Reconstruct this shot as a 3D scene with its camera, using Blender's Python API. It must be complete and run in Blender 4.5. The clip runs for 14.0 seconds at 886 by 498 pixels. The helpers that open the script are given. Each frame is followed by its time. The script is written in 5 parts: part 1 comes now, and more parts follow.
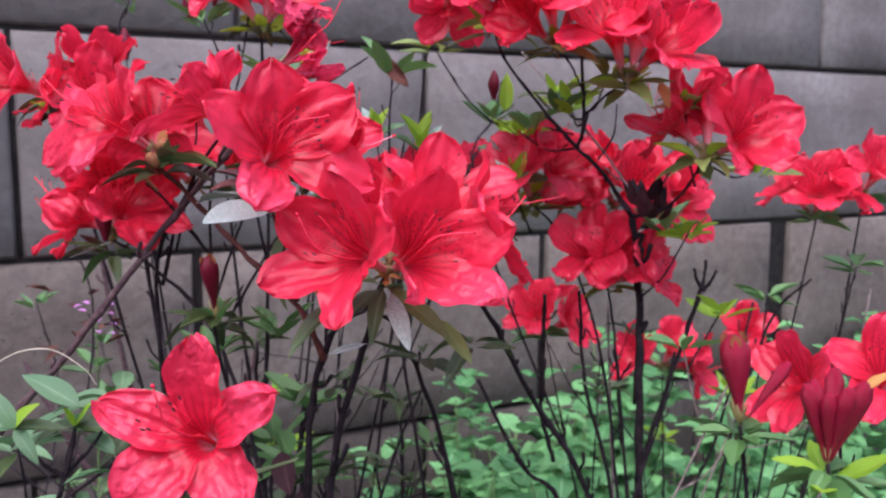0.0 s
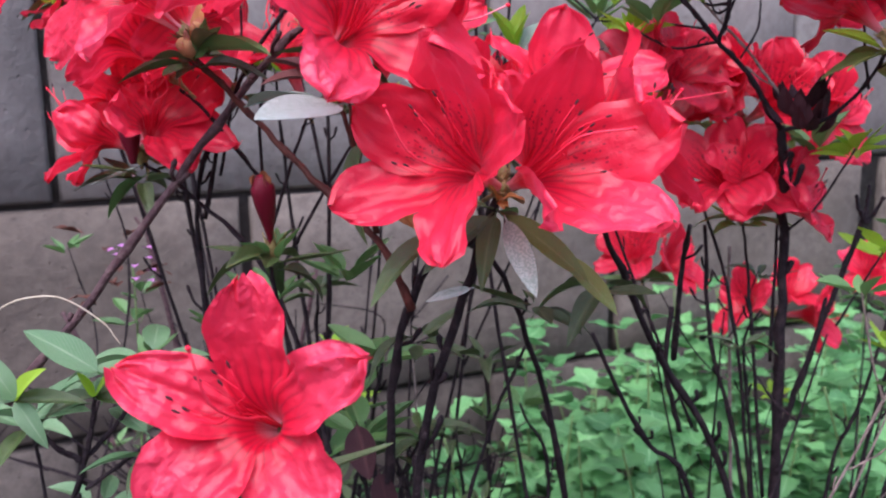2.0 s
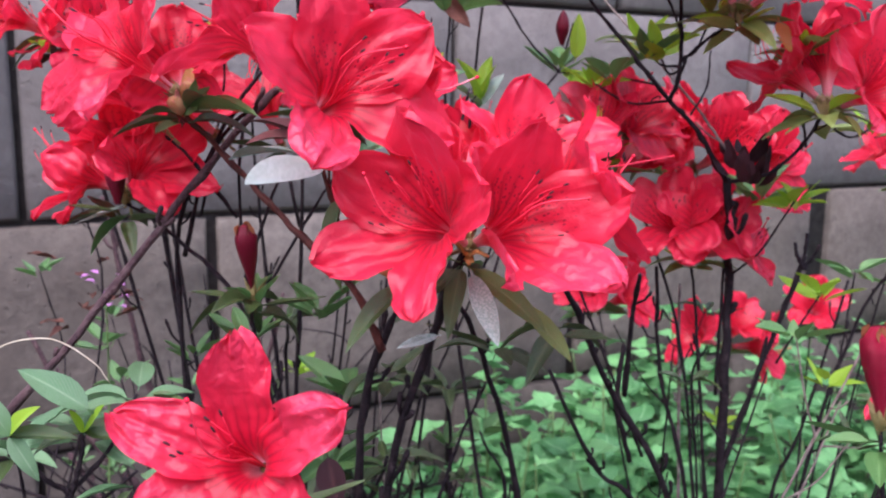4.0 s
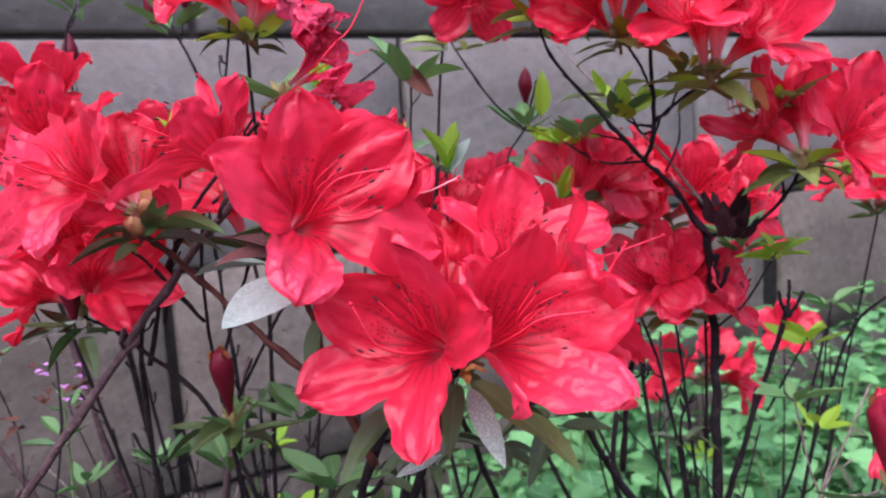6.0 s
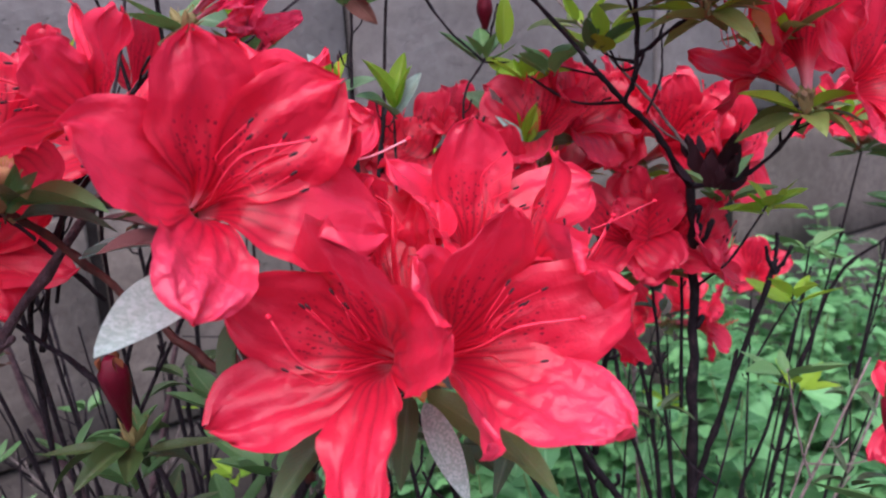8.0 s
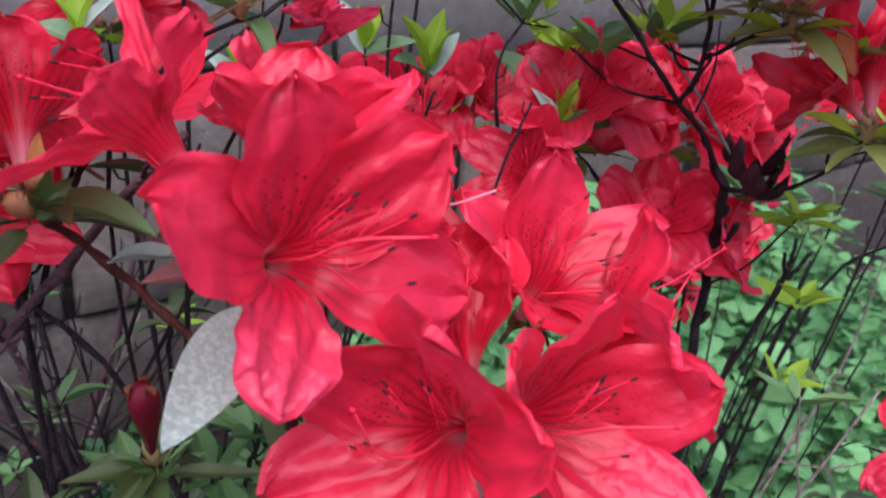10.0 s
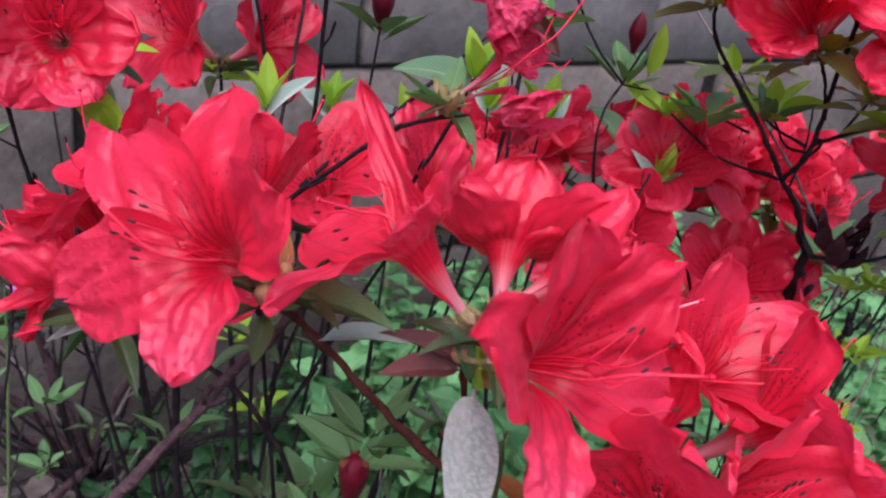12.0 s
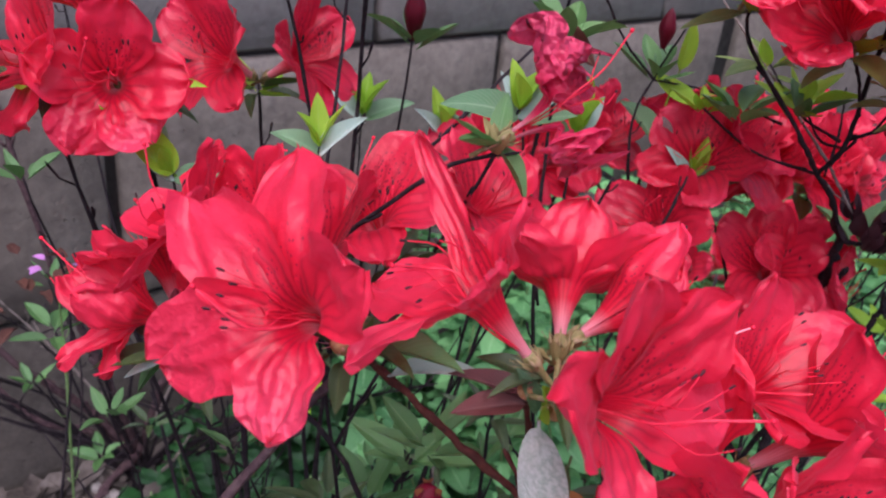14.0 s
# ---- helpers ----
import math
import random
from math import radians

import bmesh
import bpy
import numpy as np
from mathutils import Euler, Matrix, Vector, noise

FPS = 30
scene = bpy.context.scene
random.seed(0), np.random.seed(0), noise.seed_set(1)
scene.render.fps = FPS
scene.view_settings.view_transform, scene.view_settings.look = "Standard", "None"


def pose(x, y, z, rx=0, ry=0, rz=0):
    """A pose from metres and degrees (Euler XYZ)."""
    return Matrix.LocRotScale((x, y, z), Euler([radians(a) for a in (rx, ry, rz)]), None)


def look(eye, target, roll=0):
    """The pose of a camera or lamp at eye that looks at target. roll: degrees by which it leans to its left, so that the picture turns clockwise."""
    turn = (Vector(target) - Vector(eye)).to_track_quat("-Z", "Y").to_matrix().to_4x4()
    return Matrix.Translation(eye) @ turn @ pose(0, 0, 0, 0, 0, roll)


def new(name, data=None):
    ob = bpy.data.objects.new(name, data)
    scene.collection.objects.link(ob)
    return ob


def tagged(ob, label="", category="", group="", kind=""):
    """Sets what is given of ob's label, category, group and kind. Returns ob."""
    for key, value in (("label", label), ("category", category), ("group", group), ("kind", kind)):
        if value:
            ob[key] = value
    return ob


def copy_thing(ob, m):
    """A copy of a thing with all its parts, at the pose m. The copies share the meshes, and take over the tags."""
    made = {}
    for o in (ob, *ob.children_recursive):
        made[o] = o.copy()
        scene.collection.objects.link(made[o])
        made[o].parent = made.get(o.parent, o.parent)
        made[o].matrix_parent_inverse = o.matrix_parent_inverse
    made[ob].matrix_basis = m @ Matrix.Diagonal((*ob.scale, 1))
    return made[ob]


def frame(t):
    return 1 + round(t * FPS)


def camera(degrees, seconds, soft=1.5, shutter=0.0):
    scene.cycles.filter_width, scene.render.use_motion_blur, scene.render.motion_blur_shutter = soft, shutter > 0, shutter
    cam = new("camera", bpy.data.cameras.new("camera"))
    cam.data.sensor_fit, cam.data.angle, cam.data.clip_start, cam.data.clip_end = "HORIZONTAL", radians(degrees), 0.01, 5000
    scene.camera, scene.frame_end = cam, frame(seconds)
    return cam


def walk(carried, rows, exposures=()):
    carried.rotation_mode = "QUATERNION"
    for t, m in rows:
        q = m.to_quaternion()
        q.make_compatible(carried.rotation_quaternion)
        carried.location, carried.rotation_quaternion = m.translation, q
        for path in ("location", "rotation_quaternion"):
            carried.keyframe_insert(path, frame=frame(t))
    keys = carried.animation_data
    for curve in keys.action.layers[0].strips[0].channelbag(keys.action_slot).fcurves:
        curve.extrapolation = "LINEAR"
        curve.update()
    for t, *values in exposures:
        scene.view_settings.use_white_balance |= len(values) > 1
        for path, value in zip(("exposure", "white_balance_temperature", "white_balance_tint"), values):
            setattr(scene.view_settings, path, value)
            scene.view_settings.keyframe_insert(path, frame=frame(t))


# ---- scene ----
cam = camera(54.5, 14.0, soft=2.1)
cam.data.dof.use_dof, cam.data.dof.focus_distance, cam.data.dof.aperture_fstop = True, 0.29, 27.0
METRES, EYE, TILT, LEAN, TURN = 0.5, 0.7, -7.0, 0.0, 0.0
ROWS = [
    (0.0, 0.0, 0.0, 0.0, -0.0, 0.0, 0.0),
    (0.5, -0.0067, 0.0817, 0.0125, 1.16, -1.58, 0.46),
    (1.0, 0.0083, 0.1477, -0.0164, 2.57, -2.7, 1.05),
    (1.5, -0.0308, 0.1692, -0.0229, 3.16, -3.14, 1.12),
    (2.0, -0.0592, 0.1956, -0.0256, 2.87, -3.29, 0.6),
    (4.5, -0.0638, 0.1406, 0.0098, -0.23, -1.87, -0.18),
    (5.0, -0.0701, 0.1465, 0.0276, -0.61, -1.25, 1.05),
    (5.5, -0.0869, 0.1604, 0.0753, -1.59, -0.76, 2.67),
    (6.0, -0.0866, 0.1889, 0.0701, -2.98, -1.6, 3.56),
    (6.5, -0.0765, 0.2376, 0.1017, -4.19, -3.25, 4.14),
    (7.0, -0.0758, 0.2525, 0.0862, -5.03, -4.27, 4.28),
    (7.5, -0.0737, 0.2781, 0.0912, -5.75, -5.48, 4.52),
    (10.0, -0.1389, 0.3749, 0.1837, -9.04, -15.66, -3.2),
    (10.5, -0.1702, 0.3616, 0.2094, -9.25, -16.16, -4.53),
    (11.0, -0.2174, 0.3572, 0.2161, -9.46, -16.2, -5.5),
    (11.5, -0.2517, 0.3742, 0.2131, -10.06, -16.41, -6.3),
    (12.0, -0.2755, 0.3777, 0.2421, -10.7, -16.77, -6.73),
    (12.5, -0.2951, 0.3891, 0.2343, -11.01, -17.22, -6.56),
    (13.0, -0.3188, 0.395, 0.2922, -11.11, -18.11, -6.12),
    (13.5, -0.3264, 0.3975, 0.2803, -10.89, -18.93, -5.0),
    (14.0, -0.3049, 0.3763, 0.2932, -10.46, -19.86, -3.74),
]
walk(cam, [(t, pose(0, 0, EYE, TILT, LEAN, TURN) @ pose(METRES * x, METRES * y, METRES * z, 90 + pitch, roll, yaw)) for t, x, y, z, yaw, pitch, roll in ROWS],
     exposures=[(0.0, 1.04, 5680, 20), (2.0, 1.12, 5680, 20), (4.5, 1.22, 5680, 20), (5.5, 1.16, 5680, 20), (7.5, 0.92, 5680, 20), (10.0, 0.76, 5680, 20), (11.5, 0.67, 5680, 20), (14.0, 0.67, 5680, 20)])
SKY, SUN = 0.132, 2.05

# ---- light: a bright overcast sky with a very soft sun, high and behind the camera ----
world = bpy.data.worlds.new("sky")
scene.world = world
world.use_nodes = True
wn, wl = world.node_tree.nodes, world.node_tree.links
sky = wn.new("ShaderNodeTexSky")
sky.sky_type = "NISHITA"
sky.sun_disc = False
sky.sun_elevation, sky.sun_rotation = radians(61), radians(197)
sky.dust_density, sky.ozone_density = 4.0, 1.0
wl.new(sky.outputs["Color"], wn["Background"].inputs["Color"])
wn["Background"].inputs["Strength"].default_value = SKY
sun = new("sun", bpy.data.lights.new("sun", "SUN"))
sun.data.energy, sun.data.angle, sun.data.color = SUN, radians(65), (1.0, 0.97, 0.93)
sun.matrix_basis = look((-0.45, -1.0, 3.5), (0.0, 0.5, 0.6))


# ---- materials ----
def material(name):
    m = bpy.data.materials.new(name)
    m.use_nodes = True
    return m, m.node_tree.nodes, m.node_tree.links, m.node_tree.nodes["Principled BSDF"]


def node(ns, kind, **values):
    n = ns.new(kind)
    for key, value in values.items():
        n.inputs[key.replace("_", " ")].default_value = value
    return n


def ramp(ns, ls, source, stops):
    r = ns.new("ShaderNodeValToRGB")
    while len(r.color_ramp.elements) < len(stops):
        r.color_ramp.elements.new(0.5)
    for e, (at, colour) in zip(r.color_ramp.elements, stops):
        e.position, e.color = at, (*colour, 1)
    ls.new(source, r.inputs["Fac"])
    return r.outputs["Color"]


def mix(ns, ls, fac, a, b, blend="MIX"):
    m = ns.new("ShaderNodeMix")
    m.data_type, m.blend_type = "RGBA", blend
    for socket, value in ((m.inputs[0], fac), (m.inputs[6], a), (m.inputs[7], b)):
        if hasattr(value, "links"):
            ls.new(value, socket)
        else:
            socket.default_value = value if socket == m.inputs[0] else (*value, 1)
    return m.outputs[2]


def calc(ns, ls, op, a, b=0.0, c=0.0):
    m = ns.new("ShaderNodeMath")
    m.operation = op
    for socket, value in zip(m.inputs, (a, b, c)):
        if hasattr(value, "links"):
            ls.new(value, socket)
        else:
            socket.default_value = value
    return m.outputs[0]


def bump(ns, ls, shader, height, strength, distance):
    b = node(ns, "ShaderNodeBump", Strength=strength, Distance=distance)
    ls.new(height, b.inputs["Height"])
    ls.new(b.outputs["Normal"], shader.inputs["Normal"])
    return b.outputs["Normal"]


def thin(ns, ls, shader, colour, normal, share):
    """Lets light through a petal or a leaf."""
    tr = ns.new("ShaderNodeBsdfTranslucent")
    ls.new(colour, tr.inputs["Color"])
    if normal:
        ls.new(normal, tr.inputs["Normal"])
    mx = node(ns, "ShaderNodeMixShader", Fac=share)
    ls.new(shader.outputs["BSDF"], mx.inputs[1])
    ls.new(tr.outputs["BSDF"], mx.inputs[2])
    ls.new(mx.outputs["Shader"], ns["Material Output"].inputs["Surface"])


def petal_material(name, flecks, deep, mid, pale, crinkle, relief, lump=1.0, blushed=0.0):
    m, ns, ls, sh = material(name)
    uv = ns.new("ShaderNodeUVMap")
    sep = ns.new("ShaderNodeSeparateXYZ")
    ls.new(uv.outputs["UV"], sep.inputs[0])
    across, along = sep.outputs["X"], sep.outputs["Y"]
    info = ns.new("ShaderNodeObjectInfo")
    geo = ns.new("ShaderNodeTexCoord")
    # broad mottling
    n1 = node(ns, "ShaderNodeTexNoise", Scale=75.0, Detail=4.0)
    ls.new(geo.outputs["Object"], n1.inputs["Vector"])
    col = mix(ns, ls, n1.outputs["Fac"], deep, mid)
    outer = ramp(ns, ls, along, [(0.50, (0, 0, 0)), (0.92, (1, 1, 1))])
    blush = calc(ns, ls, "MULTIPLY", outer, calc(ns, ls, "ADD", calc(ns, ls, "MULTIPLY", info.outputs["Random"], 0.50), calc(ns, ls, "MULTIPLY", n1.outputs["Fac"], 0.30 + blushed)))
    col = mix(ns, ls, blush, col, pale)
    throat = ramp(ns, ls, along, [(0.46, (0.12, 0.12, 0.12)), (0.66, (0, 0, 0))])
    col = mix(ns, ls, throat, col, tuple(0.85 * c for c in deep))
    # veins that fan out from the throat
    fan = calc(ns, ls, "MULTIPLY", calc(ns, ls, "SUBTRACT", across, 0.5), calc(ns, ls, "ADD", 16.0, calc(ns, ls, "MULTIPLY", along, 6.0)))
    n2 = node(ns, "ShaderNodeTexNoise", Scale=170.0, Detail=2.0)
    ls.new(geo.outputs["Object"], n2.inputs["Vector"])
    fan = calc(ns, ls, "ADD", fan, calc(ns, ls, "MULTIPLY", n2.outputs["Fac"], 1.8))
    vein = calc(ns, ls, "POWER", calc(ns, ls, "ABSOLUTE", calc(ns, ls, "SINE", fan)), 0.40)
    inner = ramp(ns, ls, along, [(0.18, (0.20, 0.20, 0.20)), (0.34, (0.45, 0.45, 0.45)), (0.47, (1, 1, 1)), (0.62, (0.55, 0.55, 0.55)), (0.78, (0.0, 0.0, 0.0))])
    line = calc(ns, ls, "MULTIPLY", calc(ns, ls, "SUBTRACT", 1.0, vein), calc(ns, ls, "MULTIPLY", inner, 1.0 if flecks else 0.80))
    col = mix(ns, ls, line, col, tuple(0.26 * c for c in deep))
    # pale foot of the tube
    foot = ramp(ns, ls, along, [(0.05, (1, 1, 1)), (0.20, (0.5, 0.5, 0.5)), (0.32, (0, 0, 0))])
    col = mix(ns, ls, calc(ns, ls, "MULTIPLY", foot, calc(ns, ls, "MULTIPLY_ADD", vein, 0.45, 0.45)), col, (0.90, 0.46, 0.53))
    if flecks:
        vor = node(ns, "ShaderNodeTexVoronoi", Scale=1.0, Randomness=0.95)
        stretch = node(ns, "ShaderNodeMapping")
        stretch.inputs["Scale"].default_value = (24, 30, 1)
        ls.new(uv.outputs["UV"], stretch.inputs["Vector"])
        ls.new(stretch.outputs["Vector"], vor.inputs["Vector"])
        dot = ramp(ns, ls, vor.outputs["Distance"], [(0.20, (1, 1, 1)), (0.30, (0, 0, 0))])
        zone = ramp(ns, ls, along, [(0.36, (0, 0, 0)), (0.43, (1, 1, 1)), (0.66, (1, 1, 1)), (0.80, (0, 0, 0))])
        middle = ramp(ns, ls, calc(ns, ls, "ABSOLUTE", calc(ns, ls, "SUBTRACT", across, 0.5)), [(0.24, (1, 1, 1)), (0.40, (0, 0, 0))])
        col = mix(ns, ls, calc(ns, ls, "MULTIPLY", calc(ns, ls, "MULTIPLY", dot, zone), calc(ns, ls, "MULTIPLY", middle, 0.9)), col, (0.14, 0.004, 0.02))
    ls.new(col, sh.inputs["Base Color"])
    sh.inputs["Roughness"].default_value = 0.34
    sh.inputs["Specular IOR Level"].default_value = 0.42
    sh.inputs["Sheen Weight"].default_value = 0.10
    sh.inputs["Sheen Roughness"].default_value = 0.4
    sh.inputs["Sheen Tint"].default_value = (1.0, 0.62, 0.78, 1)
    # blistered, puckered surface
    pull = node(ns, "ShaderNodeMapping")
    pull.inputs["Scale"].default_value = (crinkle, 0.75 * crinkle, 1)
    ls.new(uv.outputs["UV"], pull.inputs["Vector"])
    shift = ns.new("ShaderNodeVectorMath")
    shift.operation = "ADD"
    ls.new(pull.outputs["Vector"], shift.inputs[0])
    ls.new(calc(ns, ls, "MULTIPLY", info.outputs["Random"], 40.0), shift.inputs[1])
    n3 = node(ns, "ShaderNodeTexNoise", Scale=1.0, Detail=2.5, Roughness=0.5, Distortion=0.3)
    ls.new(shift.outputs[0], n3.inputs["Vector"])
    puck = node(ns, "ShaderNodeTexNoise", Scale=300.0, Detail=0.6, Distortion=0.4)
    ls.new(geo.outputs["Object"], puck.inputs["Vector"])
    lumps = calc(ns, ls, "MULTIPLY", calc(ns, ls, "MULTIPLY", puck.outputs["Fac"], lump), calc(ns, ls, "MULTIPLY", outer, ramp(ns, ls, n1.outputs["Fac"], [(0.36, (0.25, 0.25, 0.25)), (0.60, (1.35, 1.35, 1.35))])))
    fine = node(ns, "ShaderNodeTexNoise", Scale=620.0, Detail=2.0, Roughness=0.55, Distortion=0.6)
    ls.new(geo.outputs["Object"], fine.inputs["Vector"])
    lumps = calc(ns, ls, "ADD", lumps, calc(ns, ls, "MULTIPLY", fine.outputs["Fac"], 0.11))
    height = calc(ns, ls, "ADD", calc(ns, ls, "ADD", calc(ns, ls, "MULTIPLY", n3.outputs["Fac"], 0.19), lumps), calc(ns, ls, "MULTIPLY", vein, 0.05))
    nor = bump(ns, ls, sh, height, relief, 0.0050 if relief == 1.0 else 0.0024)
    thin(ns, ls, sh, col, nor, 0.42)
    return m


PETAL = petal_material("petal", False, (0.62, 0.011, 0.036), (0.86, 0.018, 0.058), (0.92, 0.058, 0.135), 7.0, 0.55, 0.40)
PETAL_FLECKED = petal_material("petal_flecked", True, (0.62, 0.011, 0.036), (0.86, 0.018, 0.058), (0.92, 0.048, 0.118), 7.0, 0.50, 0.40)
PETAL_PUCKERED = petal_material("petal_puckered", False, (0.62, 0.006, 0.030), (0.84, 0.012, 0.052), (0.92, 0.080, 0.165), 5.0, 0.62, 1.0, 0.30)
PETAL_WILTED = petal_material("petal_wilted", False, (0.62, 0.008, 0.060), (0.84, 0.024, 0.105), (0.92, 0.13, 0.25), 9.0, 1.0)


def leaf_material(name, dark, light, vein, rough, share, spec=0.5, worn=None, worn_from=0.60, fuzz=0.0):
    m, ns, ls, sh = material(name)
    uv = ns.new("ShaderNodeUVMap")
    sep = ns.new("ShaderNodeSeparateXYZ")
    ls.new(uv.outputs["UV"], sep.inputs[0])
    info = ns.new("ShaderNodeObjectInfo")
    geo = ns.new("ShaderNodeTexCoord")
    off = ns.new("ShaderNodeVectorMath")
    off.operation = "ADD"
    ls.new(geo.outputs["Object"], off.inputs[0])
    ls.new(info.outputs["Random"], off.inputs[1])
    n1 = node(ns, "ShaderNodeTexNoise", Scale=70.0, Detail=4.0)
    ls.new(off.outputs[0], n1.inputs["Vector"])
    col = mix(ns, ls, calc(ns, ls, "MULTIPLY", calc(ns, ls, "SUBTRACT", calc(ns, ls, "ADD", info.outputs["Random"], n1.outputs["Fac"]), 0.35), 0.80), dark, light)
    side = calc(ns, ls, "ABSOLUTE", calc(ns, ls, "SUBTRACT", sep.outputs["X"], 0.5))
    rib = ramp(ns, ls, side, [(0.0, (1, 1, 1)), (0.05, (0, 0, 0))])
    slant = calc(ns, ls, "SINE", calc(ns, ls, "MULTIPLY", calc(ns, ls, "SUBTRACT", sep.outputs["Y"], calc(ns, ls, "MULTIPLY", side, 0.7)), 46.0))
    ribs = calc(ns, ls, "MULTIPLY", calc(ns, ls, "POWER", calc(ns, ls, "ABSOLUTE", slant), 8.0), 0.18)
    col = mix(ns, ls, calc(ns, ls, "MAXIMUM", calc(ns, ls, "MULTIPLY", rib, 0.7), ribs), col, vein)
    if worn:
        n4 = node(ns, "ShaderNodeTexNoise", Scale=38.0, Detail=3.0)
        ls.new(off.outputs[0], n4.inputs["Vector"])
        col = mix(ns, ls, ramp(ns, ls, n4.outputs["Fac"], [(worn_from, (0, 0, 0)), (worn_from + 0.12, (0.8, 0.8, 0.8))]), col, worn)
    ls.new(col, sh.inputs["Base Color"])
    sh.inputs["Roughness"].default_value = rough
    sh.inputs["Specular IOR Level"].default_value = spec
    sh.inputs["Sheen Weight"].default_value = fuzz
    sh.inputs["Sheen Roughness"].default_value = 0.35
    n2 = node(ns, "ShaderNodeTexNoise", Scale=260.0, Detail=2.0)
    ls.new(off.outputs[0], n2.inputs["Vector"])
    nor = bump(ns, ls, sh, calc(ns, ls, "SUBTRACT", n2.outputs["Fac"], ribs), 0.4, 0.001)
    thin(ns, ls, sh, col, nor, share)
    return m


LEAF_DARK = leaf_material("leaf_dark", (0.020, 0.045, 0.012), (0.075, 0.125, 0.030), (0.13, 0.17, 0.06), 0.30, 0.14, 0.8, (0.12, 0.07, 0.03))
LEAF_OLIVE = leaf_material("leaf_olive", (0.095, 0.145, 0.028), (0.26, 0.35, 0.080), (0.28, 0.33, 0.12), 0.34, 0.26, 0.7, (0.22, 0.14, 0.05))
LEAF_LIME = leaf_material("leaf_lime", (0.24, 0.46, 0.014), (0.42, 0.64, 0.040), (0.44, 0.60, 0.12), 0.38, 0.42)
LEAF_MID = leaf_material("leaf_mid", (0.055, 0.15, 0.035), (0.15, 0.31, 0.085), (0.24, 0.38, 0.16), 0.34, 0.28, 0.8)
LEAF_YOUNG = leaf_material("leaf_young", (0.075, 0.18, 0.070), (0.185, 0.33, 0.155), (0.30, 0.42, 0.25), 0.34, 0.30, 0.8)
LEAF_PALE = leaf_material("leaf_pale", (0.18, 0.30, 0.22), (0.36, 0.48, 0.40), (0.38, 0.45, 0.34), 0.30, 0.08, 1.0, fuzz=0.6)
LEAF_SILVER = leaf_material("leaf_silver", (0.10, 0.165, 0.120), (0.24, 0.32, 0.26), (0.26, 0.38, 0.30), 0.28, 0.06, 1.0, (0.40, 0.47, 0.43), 0.46, 0.9)
LEAF_DRY = leaf_material("leaf_dry", (0.045, 0.014, 0.012), (0.13, 0.045, 0.030), (0.18, 0.09, 0.06), 0.6, 0.10, 0.3)
LEAF_MAROON = leaf_material("leaf_maroon", (0.018, 0.005, 0.008), (0.060, 0.016, 0.022), (0.07, 0.02, 0.02), 0.6, 0.05, 0.3)
LEAF_WINE = leaf_material("leaf_wine", (0.055, 0.014, 0.016), (0.17, 0.048, 0.045), (0.22, 0.10, 0.09), 0.42, 0.12)
LEAF_AMBER = leaf_material("leaf_amber", (0.34, 0.13, 0.03), (0.60, 0.28, 0.07), (0.5, 0.25, 0.1), 0.5, 0.2)
HERB = leaf_material("herb", (0.032, 0.145, 0.040), (0.22, 0.50, 0.175), (0.32, 0.56, 0.27), 0.42, 0.28, 0.5)
# herb leaf colour darkened for the shade under the azaleas
HERB_SHADED = leaf_material("herb_shaded", (0.007, 0.036, 0.009), (0.026, 0.10, 0.022), (0.06, 0.15, 0.05), 0.40, 0.20, 0.5)


def solid(name, stops, scale, rough, height=0.3, distance=0.002, metal=0.0, detail=5.0):
    m, ns, ls, sh = material(name)
    geo = ns.new("ShaderNodeTexCoord")
    n1 = node(ns, "ShaderNodeTexNoise", Scale=scale, Detail=detail, Roughness=0.62)
    ls.new(geo.outputs["Object"], n1.inputs["Vector"])
    ls.new(ramp(ns, ls, n1.outputs["Fac"], stops), sh.inputs["Base Color"])
    sh.inputs["Roughness"].default_value = rough
    sh.inputs["Metallic"].default_value = metal
    sh.inputs["Specular IOR Level"].default_value = 0.25
    n2 = node(ns, "ShaderNodeTexNoise", Scale=scale * 4, Detail=4.0)
    ls.new(geo.outputs["Object"], n2.inputs["Vector"])
    bump(ns, ls, sh, n2.outputs["Fac"], height, distance)
    return m


BARK = solid("bark", [(0.3, (0.006, 0.003, 0.005)), (0.55, (0.017, 0.010, 0.013)), (0.8, (0.055, 0.036, 0.037))], 180.0, 0.75, 0.8, 0.002)
BARK_PURPLE = solid("bark_purple", [(0.3, (0.040, 0.020, 0.024)), (0.55, (0.085, 0.046, 0.050)), (0.8, (0.15, 0.095, 0.092))], 190.0, 0.7, 0.8, 0.002)
BARK_PALE = solid("bark_pale", [(0.3, (0.10, 0.075, 0.065)), (0.7, (0.33, 0.26, 0.23))], 160.0, 0.75, 0.6, 0.002)
BARK_RED = solid("bark_red", [(0.3, (0.040, 0.010, 0.008)), (0.7, (0.12, 0.035, 0.025))], 200.0, 0.6, 0.5, 0.001)
FILAMENT = solid("filament", [(0.3, (0.56, 0.006, 0.030)), (0.7, (0.76, 0.014, 0.048))], 300.0, 0.5, 0.1, 0.0005)
ANTHER = solid("anther", [(0.3, (0.010, 0.004, 0.006)), (0.7, (0.05, 0.012, 0.018))], 900.0, 0.6, 0.4, 0.0005)
STYLE = solid("style", [(0.3, (0.66, 0.012, 0.045)), (0.7, (0.80, 0.05, 0.09))], 200.0, 0.45, 0.1, 0.0005)
